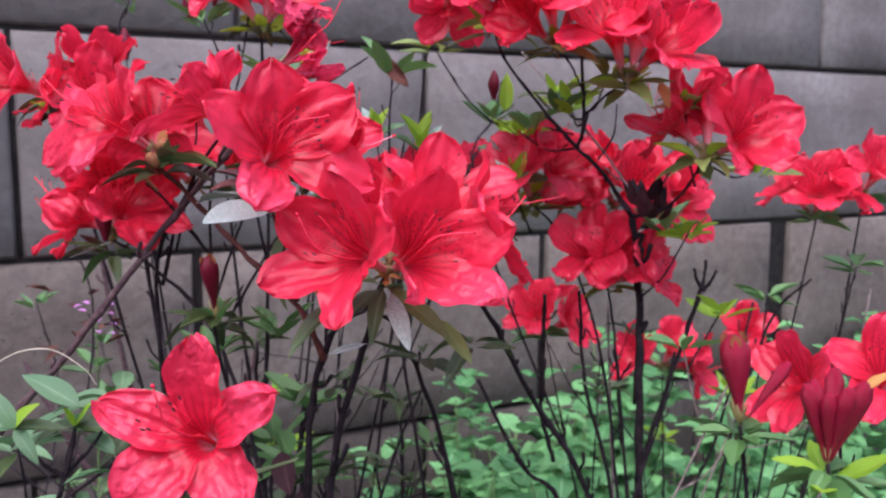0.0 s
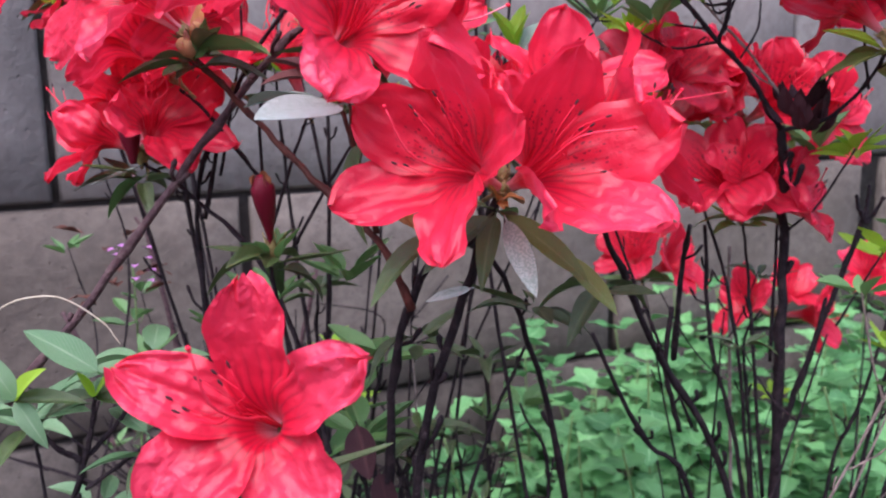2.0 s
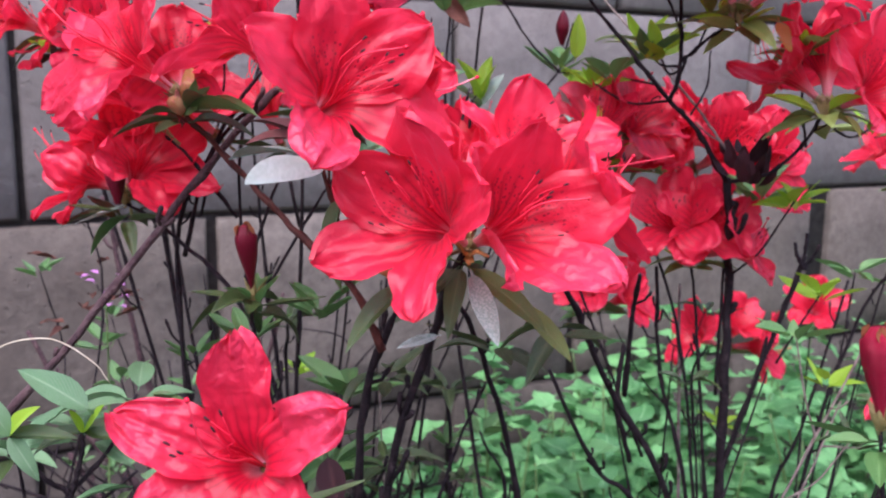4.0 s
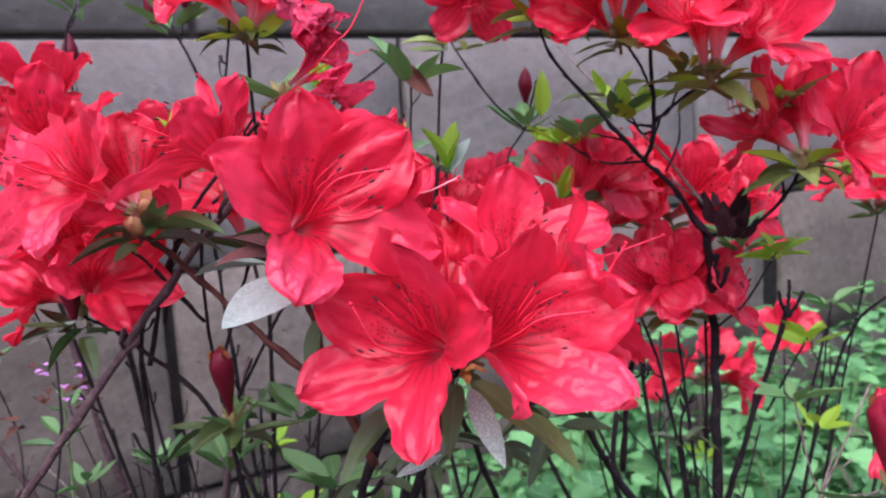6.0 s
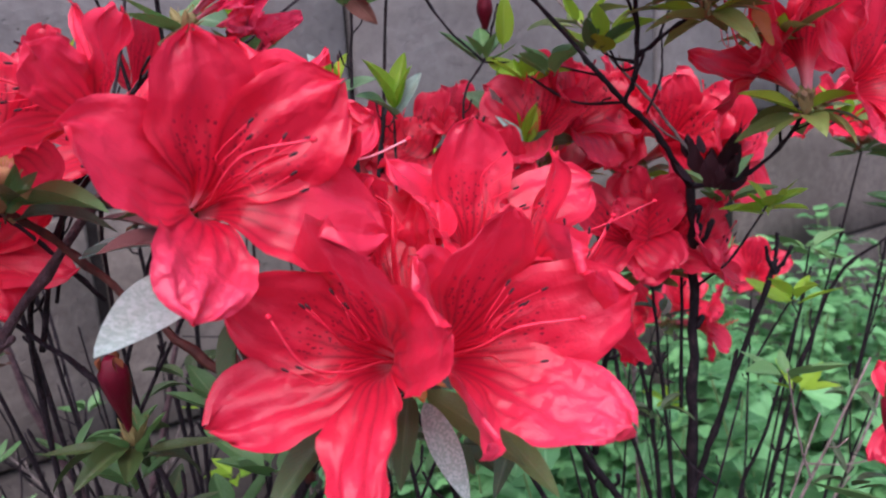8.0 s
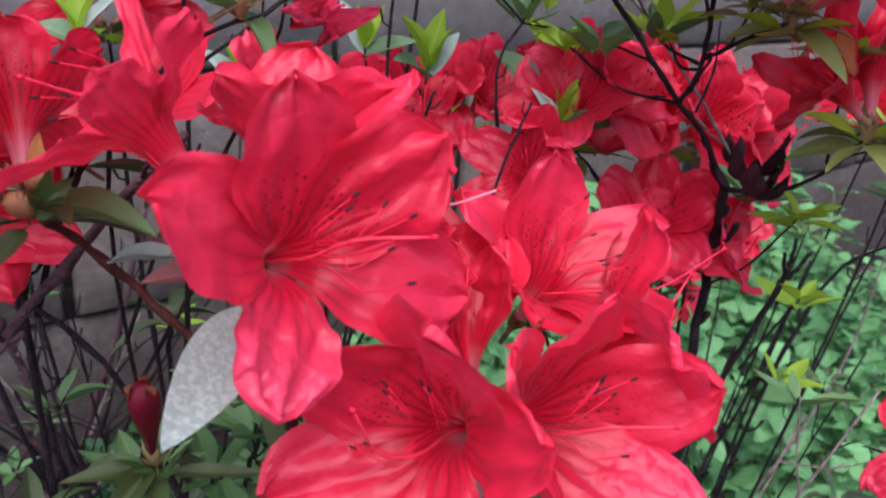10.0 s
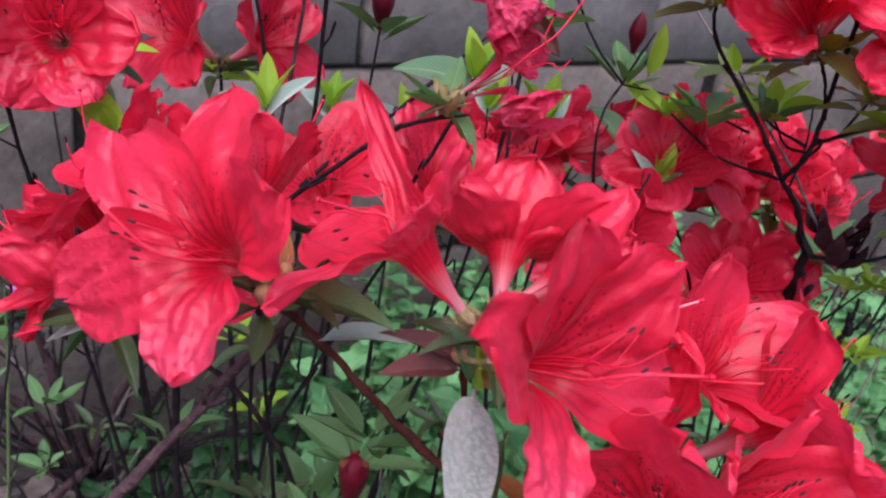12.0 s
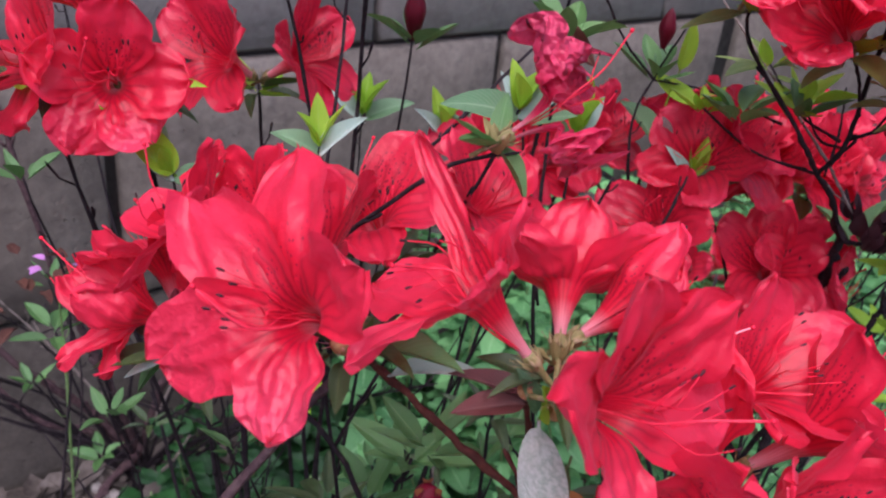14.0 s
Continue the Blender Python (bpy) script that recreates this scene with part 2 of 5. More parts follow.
STYLE_PALE = solid("style_pale", [(0.3, (0.76, 0.17, 0.24)), (0.7, (0.84, 0.34, 0.38))], 200.0, 0.45, 0.1, 0.0005)
CALYX = solid("calyx", [(0.3, (0.12, 0.13, 0.035)), (0.5, (0.26, 0.20, 0.085)), (0.75, (0.44, 0.28, 0.20))], 400.0, 0.6, 0.6, 0.001)
HUSK = solid("husk", [(0.3, (0.26, 0.12, 0.045)), (0.5, (0.46, 0.23, 0.10)), (0.75, (0.62, 0.42, 0.26))], 260.0, 0.5, 0.5, 0.001)
BUD = solid("bud", [(0.3, (0.05, 0.001, 0.008)), (0.7, (0.17, 0.003, 0.018))], 150.0, 0.42, 0.3, 0.001)
BUD_RED = solid("bud_red", [(0.3, (0.12, 0.002, 0.012)), (0.5, (0.27, 0.004, 0.026)), (0.7, (0.48, 0.010, 0.052))], 130.0, 0.38, 0.5, 0.0015)
BRACT = solid("bract", [(0.3, (0.16, 0.15, 0.04)), (0.5, (0.38, 0.30, 0.12)), (0.75, (0.58, 0.42, 0.22))], 500.0, 0.6, 0.5, 0.001)
BUD_BROWN = solid("bud_brown", [(0.3, (0.14, 0.035, 0.015)), (0.7, (0.34, 0.12, 0.045))], 300.0, 0.6, 0.5, 0.001)
STRAW = solid("straw", [(0.3, (0.34, 0.28, 0.20)), (0.7, (0.62, 0.54, 0.42))], 300.0, 0.6, 0.2, 0.0005)
HERB_STEM = solid("herb_stem", [(0.3, (0.08, 0.14, 0.04)), (0.7, (0.17, 0.25, 0.09))], 200.0, 0.6, 0.3, 0.001)
VIOLET = solid("violet", [(0.3, (0.36, 0.10, 0.34)), (0.7, (0.60, 0.28, 0.58))], 300.0, 0.5, 0.2, 0.001)
LITTER = solid("litter", [(0.3, (0.035, 0.026, 0.022)), (0.5, (0.085, 0.066, 0.056)), (0.75, (0.19, 0.155, 0.14))], 30.0, 0.85, 0.4, 0.002)
STONE = solid("stone", [(0.3, (0.12, 0.10, 0.09)), (0.7, (0.36, 0.31, 0.28))], 60.0, 0.85, 0.5, 0.003)


def wall_material(name, stops, speck):
    m, ns, ls, sh = material(name)
    geo = ns.new("ShaderNodeNewGeometry")
    info = ns.new("ShaderNodeObjectInfo")
    n1 = node(ns, "ShaderNodeTexNoise", Scale=4.5, Detail=6.0, Roughness=0.65)
    n2 = node(ns, "ShaderNodeTexNoise", Scale=60.0, Detail=6.0, Roughness=0.7)
    n3 = node(ns, "ShaderNodeTexVoronoi", Scale=70.0)
    for n in (n1, n2, n3):
        ls.new(geo.outputs["Position"], n.inputs["Vector"])
    col = ramp(ns, ls, n1.outputs["Fac"], stops)
    col = mix(ns, ls, calc(ns, ls, "MULTIPLY", info.outputs["Random"], 0.30), col, (0.18, 0.150, 0.130))
    col = mix(ns, ls, ramp(ns, ls, n2.outputs["Fac"], [(0.36, (0.55, 0.55, 0.55)), (0.60, (0, 0, 0))]), col, speck)
    pit = ramp(ns, ls, n3.outputs["Distance"], [(0.05, (1, 1, 1)), (0.16, (0, 0, 0))])
    col = mix(ns, ls, calc(ns, ls, "MULTIPLY", pit, 0.30), col, speck)
    ls.new(col, sh.inputs["Base Color"])
    sh.inputs["Roughness"].default_value = 0.9
    sh.inputs["Specular IOR Level"].default_value = 0.25
    bump(ns, ls, sh, calc(ns, ls, "SUBTRACT", n2.outputs["Fac"], calc(ns, ls, "MULTIPLY", pit, 0.4)), 0.6, 0.006)
    return m


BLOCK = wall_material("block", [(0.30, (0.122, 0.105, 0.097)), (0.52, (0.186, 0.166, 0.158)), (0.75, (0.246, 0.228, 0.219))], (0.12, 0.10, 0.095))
# second course: browner blocks, also darkened for the shade nearer the ground
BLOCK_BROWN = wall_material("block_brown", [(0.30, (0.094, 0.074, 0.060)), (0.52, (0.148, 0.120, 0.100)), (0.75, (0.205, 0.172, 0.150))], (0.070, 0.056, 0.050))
# lowest course: shade at the foot of the wall painted into the colour
BLOCK_SHADED = wall_material("block_shaded", [(0.30, (0.052, 0.042, 0.035)), (0.52, (0.088, 0.073, 0.062)), (0.75, (0.125, 0.108, 0.095))], (0.035, 0.028, 0.024))
MORTAR = wall_material("mortar", [(0.3, (0.020, 0.016, 0.016)), (0.7, (0.050, 0.041, 0.041))], (0.012, 0.010, 0.010))
SOIL = solid("soil", [(0.3, (0.022, 0.015, 0.012)), (0.5, (0.055, 0.040, 0.033)), (0.75, (0.12, 0.095, 0.08))], 22.0, 0.95, 0.9, 0.01)


# ---- building helpers ----
rng = random.Random(7)


def part(name, data, mat, parent, label="", m=None):
    """One mesh object under a thing or a part."""
    if isinstance(data, bmesh.types.BMesh):
        bm, data = data, bpy.data.meshes.new(name)
        bm.to_mesh(data)
        bm.free()
        data.materials.append(mat)
        for f in data.polygons:
            f.use_smooth = True
    ob = new(name, data)
    if parent:
        ob.parent = parent
    if m is not None:
        ob.matrix_basis = m
    return tagged(ob, label)


def mesh_of(name, bm, *mats):
    data = bpy.data.meshes.new(name)
    bm.to_mesh(data)
    bm.free()
    for mat in mats:
        data.materials.append(mat)
    for f in data.polygons:
        f.use_smooth = True
    return data


def thing(name, at, label, category, group="", kind=""):
    ob = new(name)
    ob.empty_display_size = 0.02
    ob.matrix_basis = pose(*at)
    return tagged(ob, label, category, group, kind)


def smooth(a, b, x):
    t = min(1.0, max(0.0, (x - a) / (b - a)))
    return t * t * (3 - 2 * t)


def aim(at, d, up=(0, 0, 1), scale=1.0, roll=0.0):
    """A pose with its z axis along d and its x axis as near to up as can be."""
    z = Vector(d).normalized()
    x = Vector(up) - z * Vector(up).dot(z)
    if x.length < 1e-4:
        x = Vector((0, -1, 0)) - z * (-z.y)
    x.normalize()
    y = z.cross(x)
    m = Matrix((x, y, z)).transposed().to_4x4()
    return Matrix.Translation(at) @ m @ pose(0, 0, 0, 0, 0, roll) @ Matrix.Scale(scale, 4)


def glide(points, steps):
    """A smooth line through points."""
    pts = [Vector(p) for p in points]
    pts = [2 * pts[0] - pts[1]] + pts + [2 * pts[-1] - pts[-2]]
    out = []
    for i in range(1, len(pts) - 2):
        a, b, c, d = pts[i - 1:i + 3]
        for k in range(steps):
            t = k / steps
            out.append(0.5 * (2 * b + (c - a) * t + (2 * a - 5 * b + 4 * c - d) * t * t + (3 * b - a - 3 * c + d) * t ** 3))
    out.append(pts[-2])
    return out


def tube(bm, line, radius, sides=6, mat=0):
    """A tapered tube along a line; radius is a function of 0 to 1."""
    rings, n = [], len(line)
    side = Vector((0.31, 0.93, 0.2))
    for i, p in enumerate(line):
        way = (line[min(i + 1, n - 1)] - line[max(i - 1, 0)]).normalized()
        side = (side - way * side.dot(way)).normalized()
        other = way.cross(side)
        r = radius(i / (n - 1))
        rings.append([bm.verts.new(p + r * (math.cos(a) * side + math.sin(a) * other)) for a in (2 * math.pi * k / sides for k in range(sides))])
    for a, b in zip(rings, rings[1:]):
        for k in range(sides):
            f = bm.faces.new((a[k], a[(k + 1) % sides], b[(k + 1) % sides], b[k]))
            f.material_index = mat
    for ring, flip in ((rings[0], True), (rings[-1], False)):
        f = bm.faces.new(ring[::-1] if flip else ring)
        f.material_index = mat
    return rings


def sheet(bm, grid, uvs):
    """A surface over a grid of points, with its places across and along as UV."""
    layer = bm.loops.layers.uv.verify()
    vs = [[bm.verts.new(p) for p in row] for row in grid]
    where = {v: uv for row, ur in zip(vs, uvs) for v, uv in zip(row, ur)}
    for i in range(len(vs) - 1):
        for j in range(len(vs[0]) - 1):
            f = bm.faces.new((vs[i][j], vs[i][j + 1], vs[i + 1][j + 1], vs[i + 1][j]))
            for loop in f.loops:
                loop[layer].uv = where[loop.vert]


# ---- azalea parts ----
PROFILE = [(0.0014, 0.0), (0.0023, 0.008), (0.0036, 0.016), (0.0062, 0.0225), (0.0108, 0.0285), (0.0165, 0.0332), (0.0222, 0.0364), (0.0270, 0.0382), (0.0300, 0.0376)]


def petal_bm(r, width=1.0, opening=0.0, ruffle=1.0, length=1.0, nu=24, nv=14, pucker=0.0, squat=1.0, line=None):
    """One lobe of a funnel-shaped corolla with its share of the tube, standing towards +x, the flower's axis along z."""
    given = line is not None
    line = line or glide([(a, 0, squat * b) for a, b in PROFILE], 4)
    hinge = Vector((0.0070, 0, squat * 0.0235))
    ph = [r.uniform(0, 6.28) for _ in range(6)]
    amp = [r.uniform(0.6, 1.3) for _ in range(4)]
    bend = r.uniform(-0.2, 0.2) * (0.2 if given else 1.0)
    point = r.uniform(1.3, 1.9)
    grid, uvs = [], []
    for i in range(nu + 1):
        s = i / nu
        q = s * (len(line) - 1)
        k = min(int(q), len(line) - 2)
        c = line[k].lerp(line[k + 1], q - k)
        way = (line[k + 1] - line[k]).normalized()
        # open or close the lobe about the mouth of the tube
        o = smooth(0.46, 0.72, s)
        if not given and (c.z > hinge.z or s > 0.4):
            turn = Matrix.Rotation(opening * o, 3, "Y")
            c = hinge + (turn @ (c - hinge)) * (1 + (length - 1) * o)
            way = turn @ way
        nor = Vector((-way.z, 0, way.x))
        rad = max(c.x, 0.0014)
        broad = 0.0125 * width
        if given:
            lobe = broad * (0.80 + 0.20 * smooth(0.5, 0.76, s)) * math.sqrt(max(0.0, 1 - (max(0.0, s - 0.74) / 0.2605) ** (point + 0.75)))
        elif s > 0.70:
            lobe = broad * math.sqrt(max(0.0, 1 - ((s - 0.70) / 0.302) ** point))
        else:
            lobe = broad
        w_tube = rad * 0.80
        g = smooth(0.42, 0.66 if given else 0.72, s)
        half = w_tube * (1 - g) + lobe * g
        row, ur = [], []
        for j in range(nv + 1):
            v = 2 * j / nv - 1
            vv = math.copysign(abs(v) ** 0.92, v)
            fi = vv * min(half / rad, 0.86)
            round_ = Vector((rad * math.cos(fi), rad * math.sin(fi), c.z))
            y = half * vv * (1 + g * abs(vv) * (0.07 * noise.noise((6.5 * s + ph[4], 3.0 if vv > 0 else 8.0, ph[5])) + 0.035 * noise.noise((19 * s + ph[1], 2.0 if vv > 0 else 5.0, ph[2]))))
            h = -0.0018 * (1 - vv * vv) * math.sin(math.pi * s) + 0.0011 * (abs(vv) ** 2) * amp[3]
            h += ruffle * (0.0019 * amp[0] * math.sin(5.5 * s * amp[1] + ph[0] + 1.7 * vv) * abs(vv) ** 1.5
                           + 0.0012 * math.sin(17 * s + ph[1] + 2.5 * vv) * abs(vv) ** 2.5
                           + 0.0006 * math.sin(9 * vv + ph[2] + 6 * s) * s
                           + 0.0003 * math.sin(21 * vv * s + ph[3]) * s
                           + 0.0016 * g * noise.noise((1.9 * vv + ph[0], 4.2 * s, ph[1]))
                           + 0.0013 * g * noise.noise((3.4 * vv + ph[2], 9.0 * s, ph[3]))
                           + 0.0007 * g * noise.noise((6.5 * vv + ph[1], 17.0 * s, ph[0])))
            if given:
                h += ruffle * 0.0011 * abs(vv) ** 3 * smooth(0.5, 0.8, s) * math.sin(31 * s * amp[2] + ph[3] + (1.5 if vv > 0 else 0.0)) + ruffle * 0.0010 * smooth(0.86, 1.0, s) * math.sin(7.5 * vv * amp[3] + ph[2])
                y *= 1 + 0.035 * smooth(0.55, 0.8, s) * math.sin(26 * s + ph[5] + (2.0 if vv > 0 else 0.0))
            if pucker:
                h += pucker * smooth(0.5, 0.75, s) * (1 - 0.6 * abs(vv) ** 4) * (0.00085 * noise.noise((4.6 * vv + ph[3], 15.0 * s + 1.5 * vv, ph[4])) + 0.0004 * noise.noise((9.0 * vv + ph[5], 30.0 * s, ph[2])))
            h += 0.0026 * math.sin(3 * s + ph[4]) * vv * smooth(0.5, 1, s)
            flat = c + nor * h + Vector((0, y + bend * 0.03 * s * s, 0))
            if s > 0.9:
                flat += way * (0.0009 * math.sin(8 * vv + ph[5]) * (s - 0.9) * 10)
            row.append(round_.lerp(flat, g))
            ur.append((0.5 + 0.5 * v, s))
        grid.append(row)
        uvs.append(ur)
    bm = bmesh.new()
    sheet(bm, grid, uvs)
    return bm


def stamen_bm(r, reach, lift):
    bm = bmesh.new()
    a = r.uniform(-0.9, 0.9)
    pts = [(0, 0, 0.006), (0.0008, 0.0008 * a, 0.018), (-0.0015 + 0.02 * lift, 0.003 * a, 0.030), (-0.004 + lift * 0.25, 0.008 * a, 0.85 * reach), (lift, 0.010 * a, reach)]
    line = glide(pts, 3)
    tube(bm, line, lambda t: 0.00027 - 0.00010 * t, 5, 0)
    tip, way = line[-1], (line[-1] - line[-2]).normalized()
    tube(bm, [tip - 0.0004 * way, tip + 0.0002 * way, tip + 0.0008 * way, tip + 0.0014 * way, tip + 0.0017 * way], lambda t: 0.00016 + 0.00022 * math.sin(math.pi * min(1, max(0, t))), 6, 1)
    return bm


def pistil_bm(r, reach, lift):
    bm = bmesh.new()
    line = glide([(0, 0, 0.003), (-0.001, 0, 0.018), (-0.004, r.uniform(-0.002, 0.002), 0.032), (-0.002, r.uniform(-0.004, 0.004), 0.8 * reach), (lift, r.uniform(-0.005, 0.005), reach)], 4)
    tube(bm, line, lambda t: 0.00042 - 0.00010 * t, 6, 0)
    tip, way = line[-1], (line[-1] - line[-2]).normalized()
    tube(bm, [tip, tip + 0.0006 * way, tip + 0.0012 * way], lambda t: 0.0003 + 0.0004 * math.sin(math.pi * (0.25 + 0.6 * t)), 6, 1)
    return bm


def calyx_bm(r):
    """The foot of a flower: the stalk, a hairy receptacle and five small sepals."""
    bm = bmesh.new()
    tube(bm, [Vector((0, 0, z)) for z in (-0.011, -0.006, -0.002, 0.0, 0.002, 0.004)], lambda t: 0.0008 + 0.0016 * smooth(0.3, 0.72, t) - 0.0006 * smooth(0.8, 1, t), 8)
    for k in range(5):
        a = 2 * math.pi * k / 5 + r.uniform(-0.2, 0.2)
        out = Vector((math.cos(a), math.sin(a), 0))
        tube(bm, [0.0016 * out, 0.0026 * out + Vector((0, 0, 0.002)), 0.0031 * out + Vector((0, 0, 0.0055))], lambda t: 0.0009 * (1.05 - t), 4)
    for k in range(9):
        a = r.uniform(0, 6.28)
        out = Vector((math.cos(a), math.sin(a), r.uniform(-0.5, 0.8)))
        tube(bm, [0.0015 * out, 0.0035 * out, 0.0052 * out + Vector((0, 0, 0.001))], lambda t: 0.00012, 3)
    return bm


SIDE_PETALS = [mesh_of("petal", petal_bm(rng, rng.uniform(0.92, 1.08), rng.uniform(-0.14, 0.20), rng.uniform(0.7, 1.3), rng.uniform(0.94, 1.08)), PETAL) for _ in range(22)]
TOP_PETALS = [mesh_of("petal", petal_bm(rng, rng.uniform(1.0, 1.12), rng.uniform(-0.30, -0.05), rng.uniform(0.7, 1.2), rng.uniform(1.0, 1.1)), PETAL_FLECKED) for _ in range(10)]
LOW_PETALS = [mesh_of("petal", petal_bm(rng, rng.uniform(0.94, 1.06), rng.uniform(0.08, 0.42), rng.uniform(0.8, 1.4), rng.uniform(0.95, 1.05)), PETAL) for _ in range(12)]
STAMENS = [mesh_of("stamen", stamen_bm(rng, rng.uniform(0.036, 0.047), rng.uniform(0.001, 0.007)), FILAMENT, ANTHER) for _ in range(9)]
PISTILS = [mesh_of("pistil", pistil_bm(rng, rng.uniform(0.046, 0.057), rng.uniform(0.001, 0.007)), STYLE, FILAMENT) for _ in range(4)]
CALYXES = [mesh_of("flower", calyx_bm(rng), CALYX) for _ in range(4)]


def flower(shrub, base, d, scale=1.0, roll=0.0, stamens=7):
    """A five-lobed azalea flower under a shrub, its foot at base, looking along d."""
    own = random.Random(round(1e4 * base[0]) + 7 * round(1e4 * base[1]) + 13 * round(1e4 * base[2]) + round(100 * d[0]))
    inv = shrub.matrix_basis.inverted()
    f = part("flower", own.choice(CALYXES), None, shrub, "", inv @ aim(base, d, scale=0.89 * scale, roll=roll))
    for k in range(5):
        a = 72 * k + own.uniform(-5, 5)
        pool = TOP_PETALS if k == 0 else SIDE_PETALS if k in (1, 4) else LOW_PETALS if own.random() < 0.75 else SIDE_PETALS
        if k in (1, 4) and own.random() < 0.35:
            pool = TOP_PETALS
        part("petal", own.choice(pool), None, f, "", Matrix.Rotation(radians(a), 4, "Z") @ pose(0, 0, 0, own.uniform(-2, 2), own.uniform(-2, 2), 0) @ Matrix.Diagonal((1, 0.94 + own.uniform(-0.05, 0.05), 1, 1)))
    for k in range(stamens):
        part("stamen", own.choice(STAMENS), None, f, "", pose(0.0002 * k, 0, 0, own.uniform(-6, 6), own.uniform(-8, 2), own.uniform(-30, 30)))
    part("pistil", own.choice(PISTILS), None, f, "", pose(0, 0, 0, own.uniform(-4, 4), own.uniform(-3, 5), own.uniform(-40, 40)))
    return f


def lobe_line(out, high, deep, bulge):
    """The middle line of a petal: up the tube to its mouth at height deep, then in one bow to the tip."""
    line = [Vector((0.0014 + 0.0044 * (k / 13) ** 2.2, 0, deep * k / 13)) for k in range(14)]
    mouth, tip = line[-1], Vector((out, 0, high))
    knee = mouth + Vector((0.48, 0, 0.88)) * bulge * (tip - mouth).length
    for k in range(1, 20):
        u = k / 19
        line.append(mouth * (1 - u) ** 2 + knee * 2 * u * (1 - u) + tip * u * u)
    return line


def bloom(shrub, base, mouth, tips, wide=(1, 1, 1, 1, 1), puckered=(), flecked=(0,), bulge=0.40, stamens=7, sway=0.0, pistil=None, style=STYLE, ruffle=0.9, wilted=False):
    """An azalea flower with its foot at base, the mouth of its tube at mouth, and five petals that end at tips; the first is the flecked one."""
    own = random.Random(round(1e4 * base[0]) + 7 * round(1e4 * base[1]) + 13 * round(1e4 * base[2]))
    axis = Vector(mouth) - Vector(base)
    here = aim(base, axis)
    inv = shrub.matrix_basis.inverted()
    f = part("flower", own.choice(CALYXES), None, shrub, "wilting flower with shrivelled magenta-red petals" if wilted else "", inv @ here)
    back = here.inverted()
    first = 0.0
    for k, tip in enumerate(tips):
        q = back @ Vector(tip)
        phi = math.atan2(q.y, q.x)
        first = phi if k == 0 else first
        line = lobe_line(math.hypot(q.x, q.y), q.z, axis.length, bulge)
        bm = petal_bm(own, 1.10 * wide[k], 0.0, ruffle * own.uniform(0.8, 1.2), 1.0, 44 if k in puckered else 30, 26 if k in puckered else 18, 2.2 if wilted else 0.5 if k in puckered else 0.15, line=line)
        part("petal", mesh_of("petal", bm, PETAL_WILTED if wilted else PETAL_PUCKERED if k in puckered else PETAL_FLECKED if k in flecked else PETAL), None, f, "", pose(0, 0, 0.0003 * (k % 2), 0, 0, math.degrees(phi)))
    for k in range(stamens):
        part("stamen", own.choice(STAMENS), None, f, "", pose(0, 0, 0, 0, 0, math.degrees(first) + sway + own.uniform(-24, 24)) @ pose(0, 0, 0, own.uniform(-5, 5), own.uniform(2, 13), 0))
    if pistil:
        bm = bmesh.new()
        line = glide([back @ Vector(p) for p in pistil], 5)
        tube(bm, line, lambda t: 0.00038 - 0.00010 * t, 6)
        tip, way = line[-1], (line[-1] - line[-2]).normalized()
        tube(bm, [tip - 0.0002 * way, tip + 0.0005 * way, tip + 0.0011 * way], lambda t: 0.0003 + 0.0004 * math.sin(math.pi * (0.25 + 0.6 * t)), 6, 1)
        part("pistil", mesh_of("pistil", bm, style, FILAMENT), None, f, "pale pink curved pistil" if style is STYLE_PALE else "")
    else:
        part("pistil", own.choice(PISTILS), None, f, "", pose(0, 0, 0, own.uniform(-4, 4), own.uniform(0, 10), math.degrees(first) + sway))
    return f


def leaf_bm(r, width, fold, curl, nu=10, nv=6, tipped=1.0, wavy=0.0):
    """A leaf of length 1 along +z, its upper side towards +x."""
    grid, uvs = [], []
    ph = r.uniform(0, 6.28)
    for i in range(nu + 1):
        s = i / nu
        half = 0.5 * width * (math.sin(math.pi * min(1, s ** 0.85)) ** 0.75 * (1 - 0.25 * tipped * s) if 0 < s < 1 else 0.0) + 0.008 * (1 - s)
        row, ur = [], []
        for j in range(nv + 1):
            v = 2 * j / nv - 1
            x = fold * abs(v) * half - curl * s * s + wavy * math.sin(9 * s + ph + 2 * v) * abs(v)
            row.append(Vector((x, half * v, s - 0.25 * abs(curl) * s * s)))
            ur.append((0.5 + 0.5 * v, s))
        grid.append(row)
        uvs.append(ur)
    bm = bmesh.new()
    sheet(bm, grid, uvs)
    line = [Vector((-curl * s * s - 0.006, 0, s - 0.25 * abs(curl) * s * s)) for s in (-0.08, 0.1, 0.3, 0.5, 0.7, 0.85)]
    rings = tube(bm, line, lambda t: 0.012 * (1.1 - t), 4)
    return bm


LEAVES = {"leaf_silver": [mesh_of("leaf", leaf_bm(rng, 0.29, 0.20, 0.03, 16, 10, 0.5), LEAF_SILVER)]}
for mat in (LEAF_DARK, LEAF_OLIVE, LEAF_LIME, LEAF_MID, LEAF_YOUNG, LEAF_PALE, LEAF_DRY, LEAF_MAROON, LEAF_WINE, LEAF_AMBER):
    LEAVES[mat.name] = [mesh_of("leaf", leaf_bm(rng, rng.uniform(0.28, 0.40) * (0.86 if mat is LEAF_DARK else 1.7 if mat is LEAF_MAROON else 1.28 if mat in (LEAF_YOUNG, LEAF_LIME) else 1.12), rng.uniform(0.15, 0.8), rng.uniform(-0.15, 0.55), wavy=0.05 if mat in (LEAF_DRY, LEAF_AMBER) else 0.008), mat) for _ in range(6)]


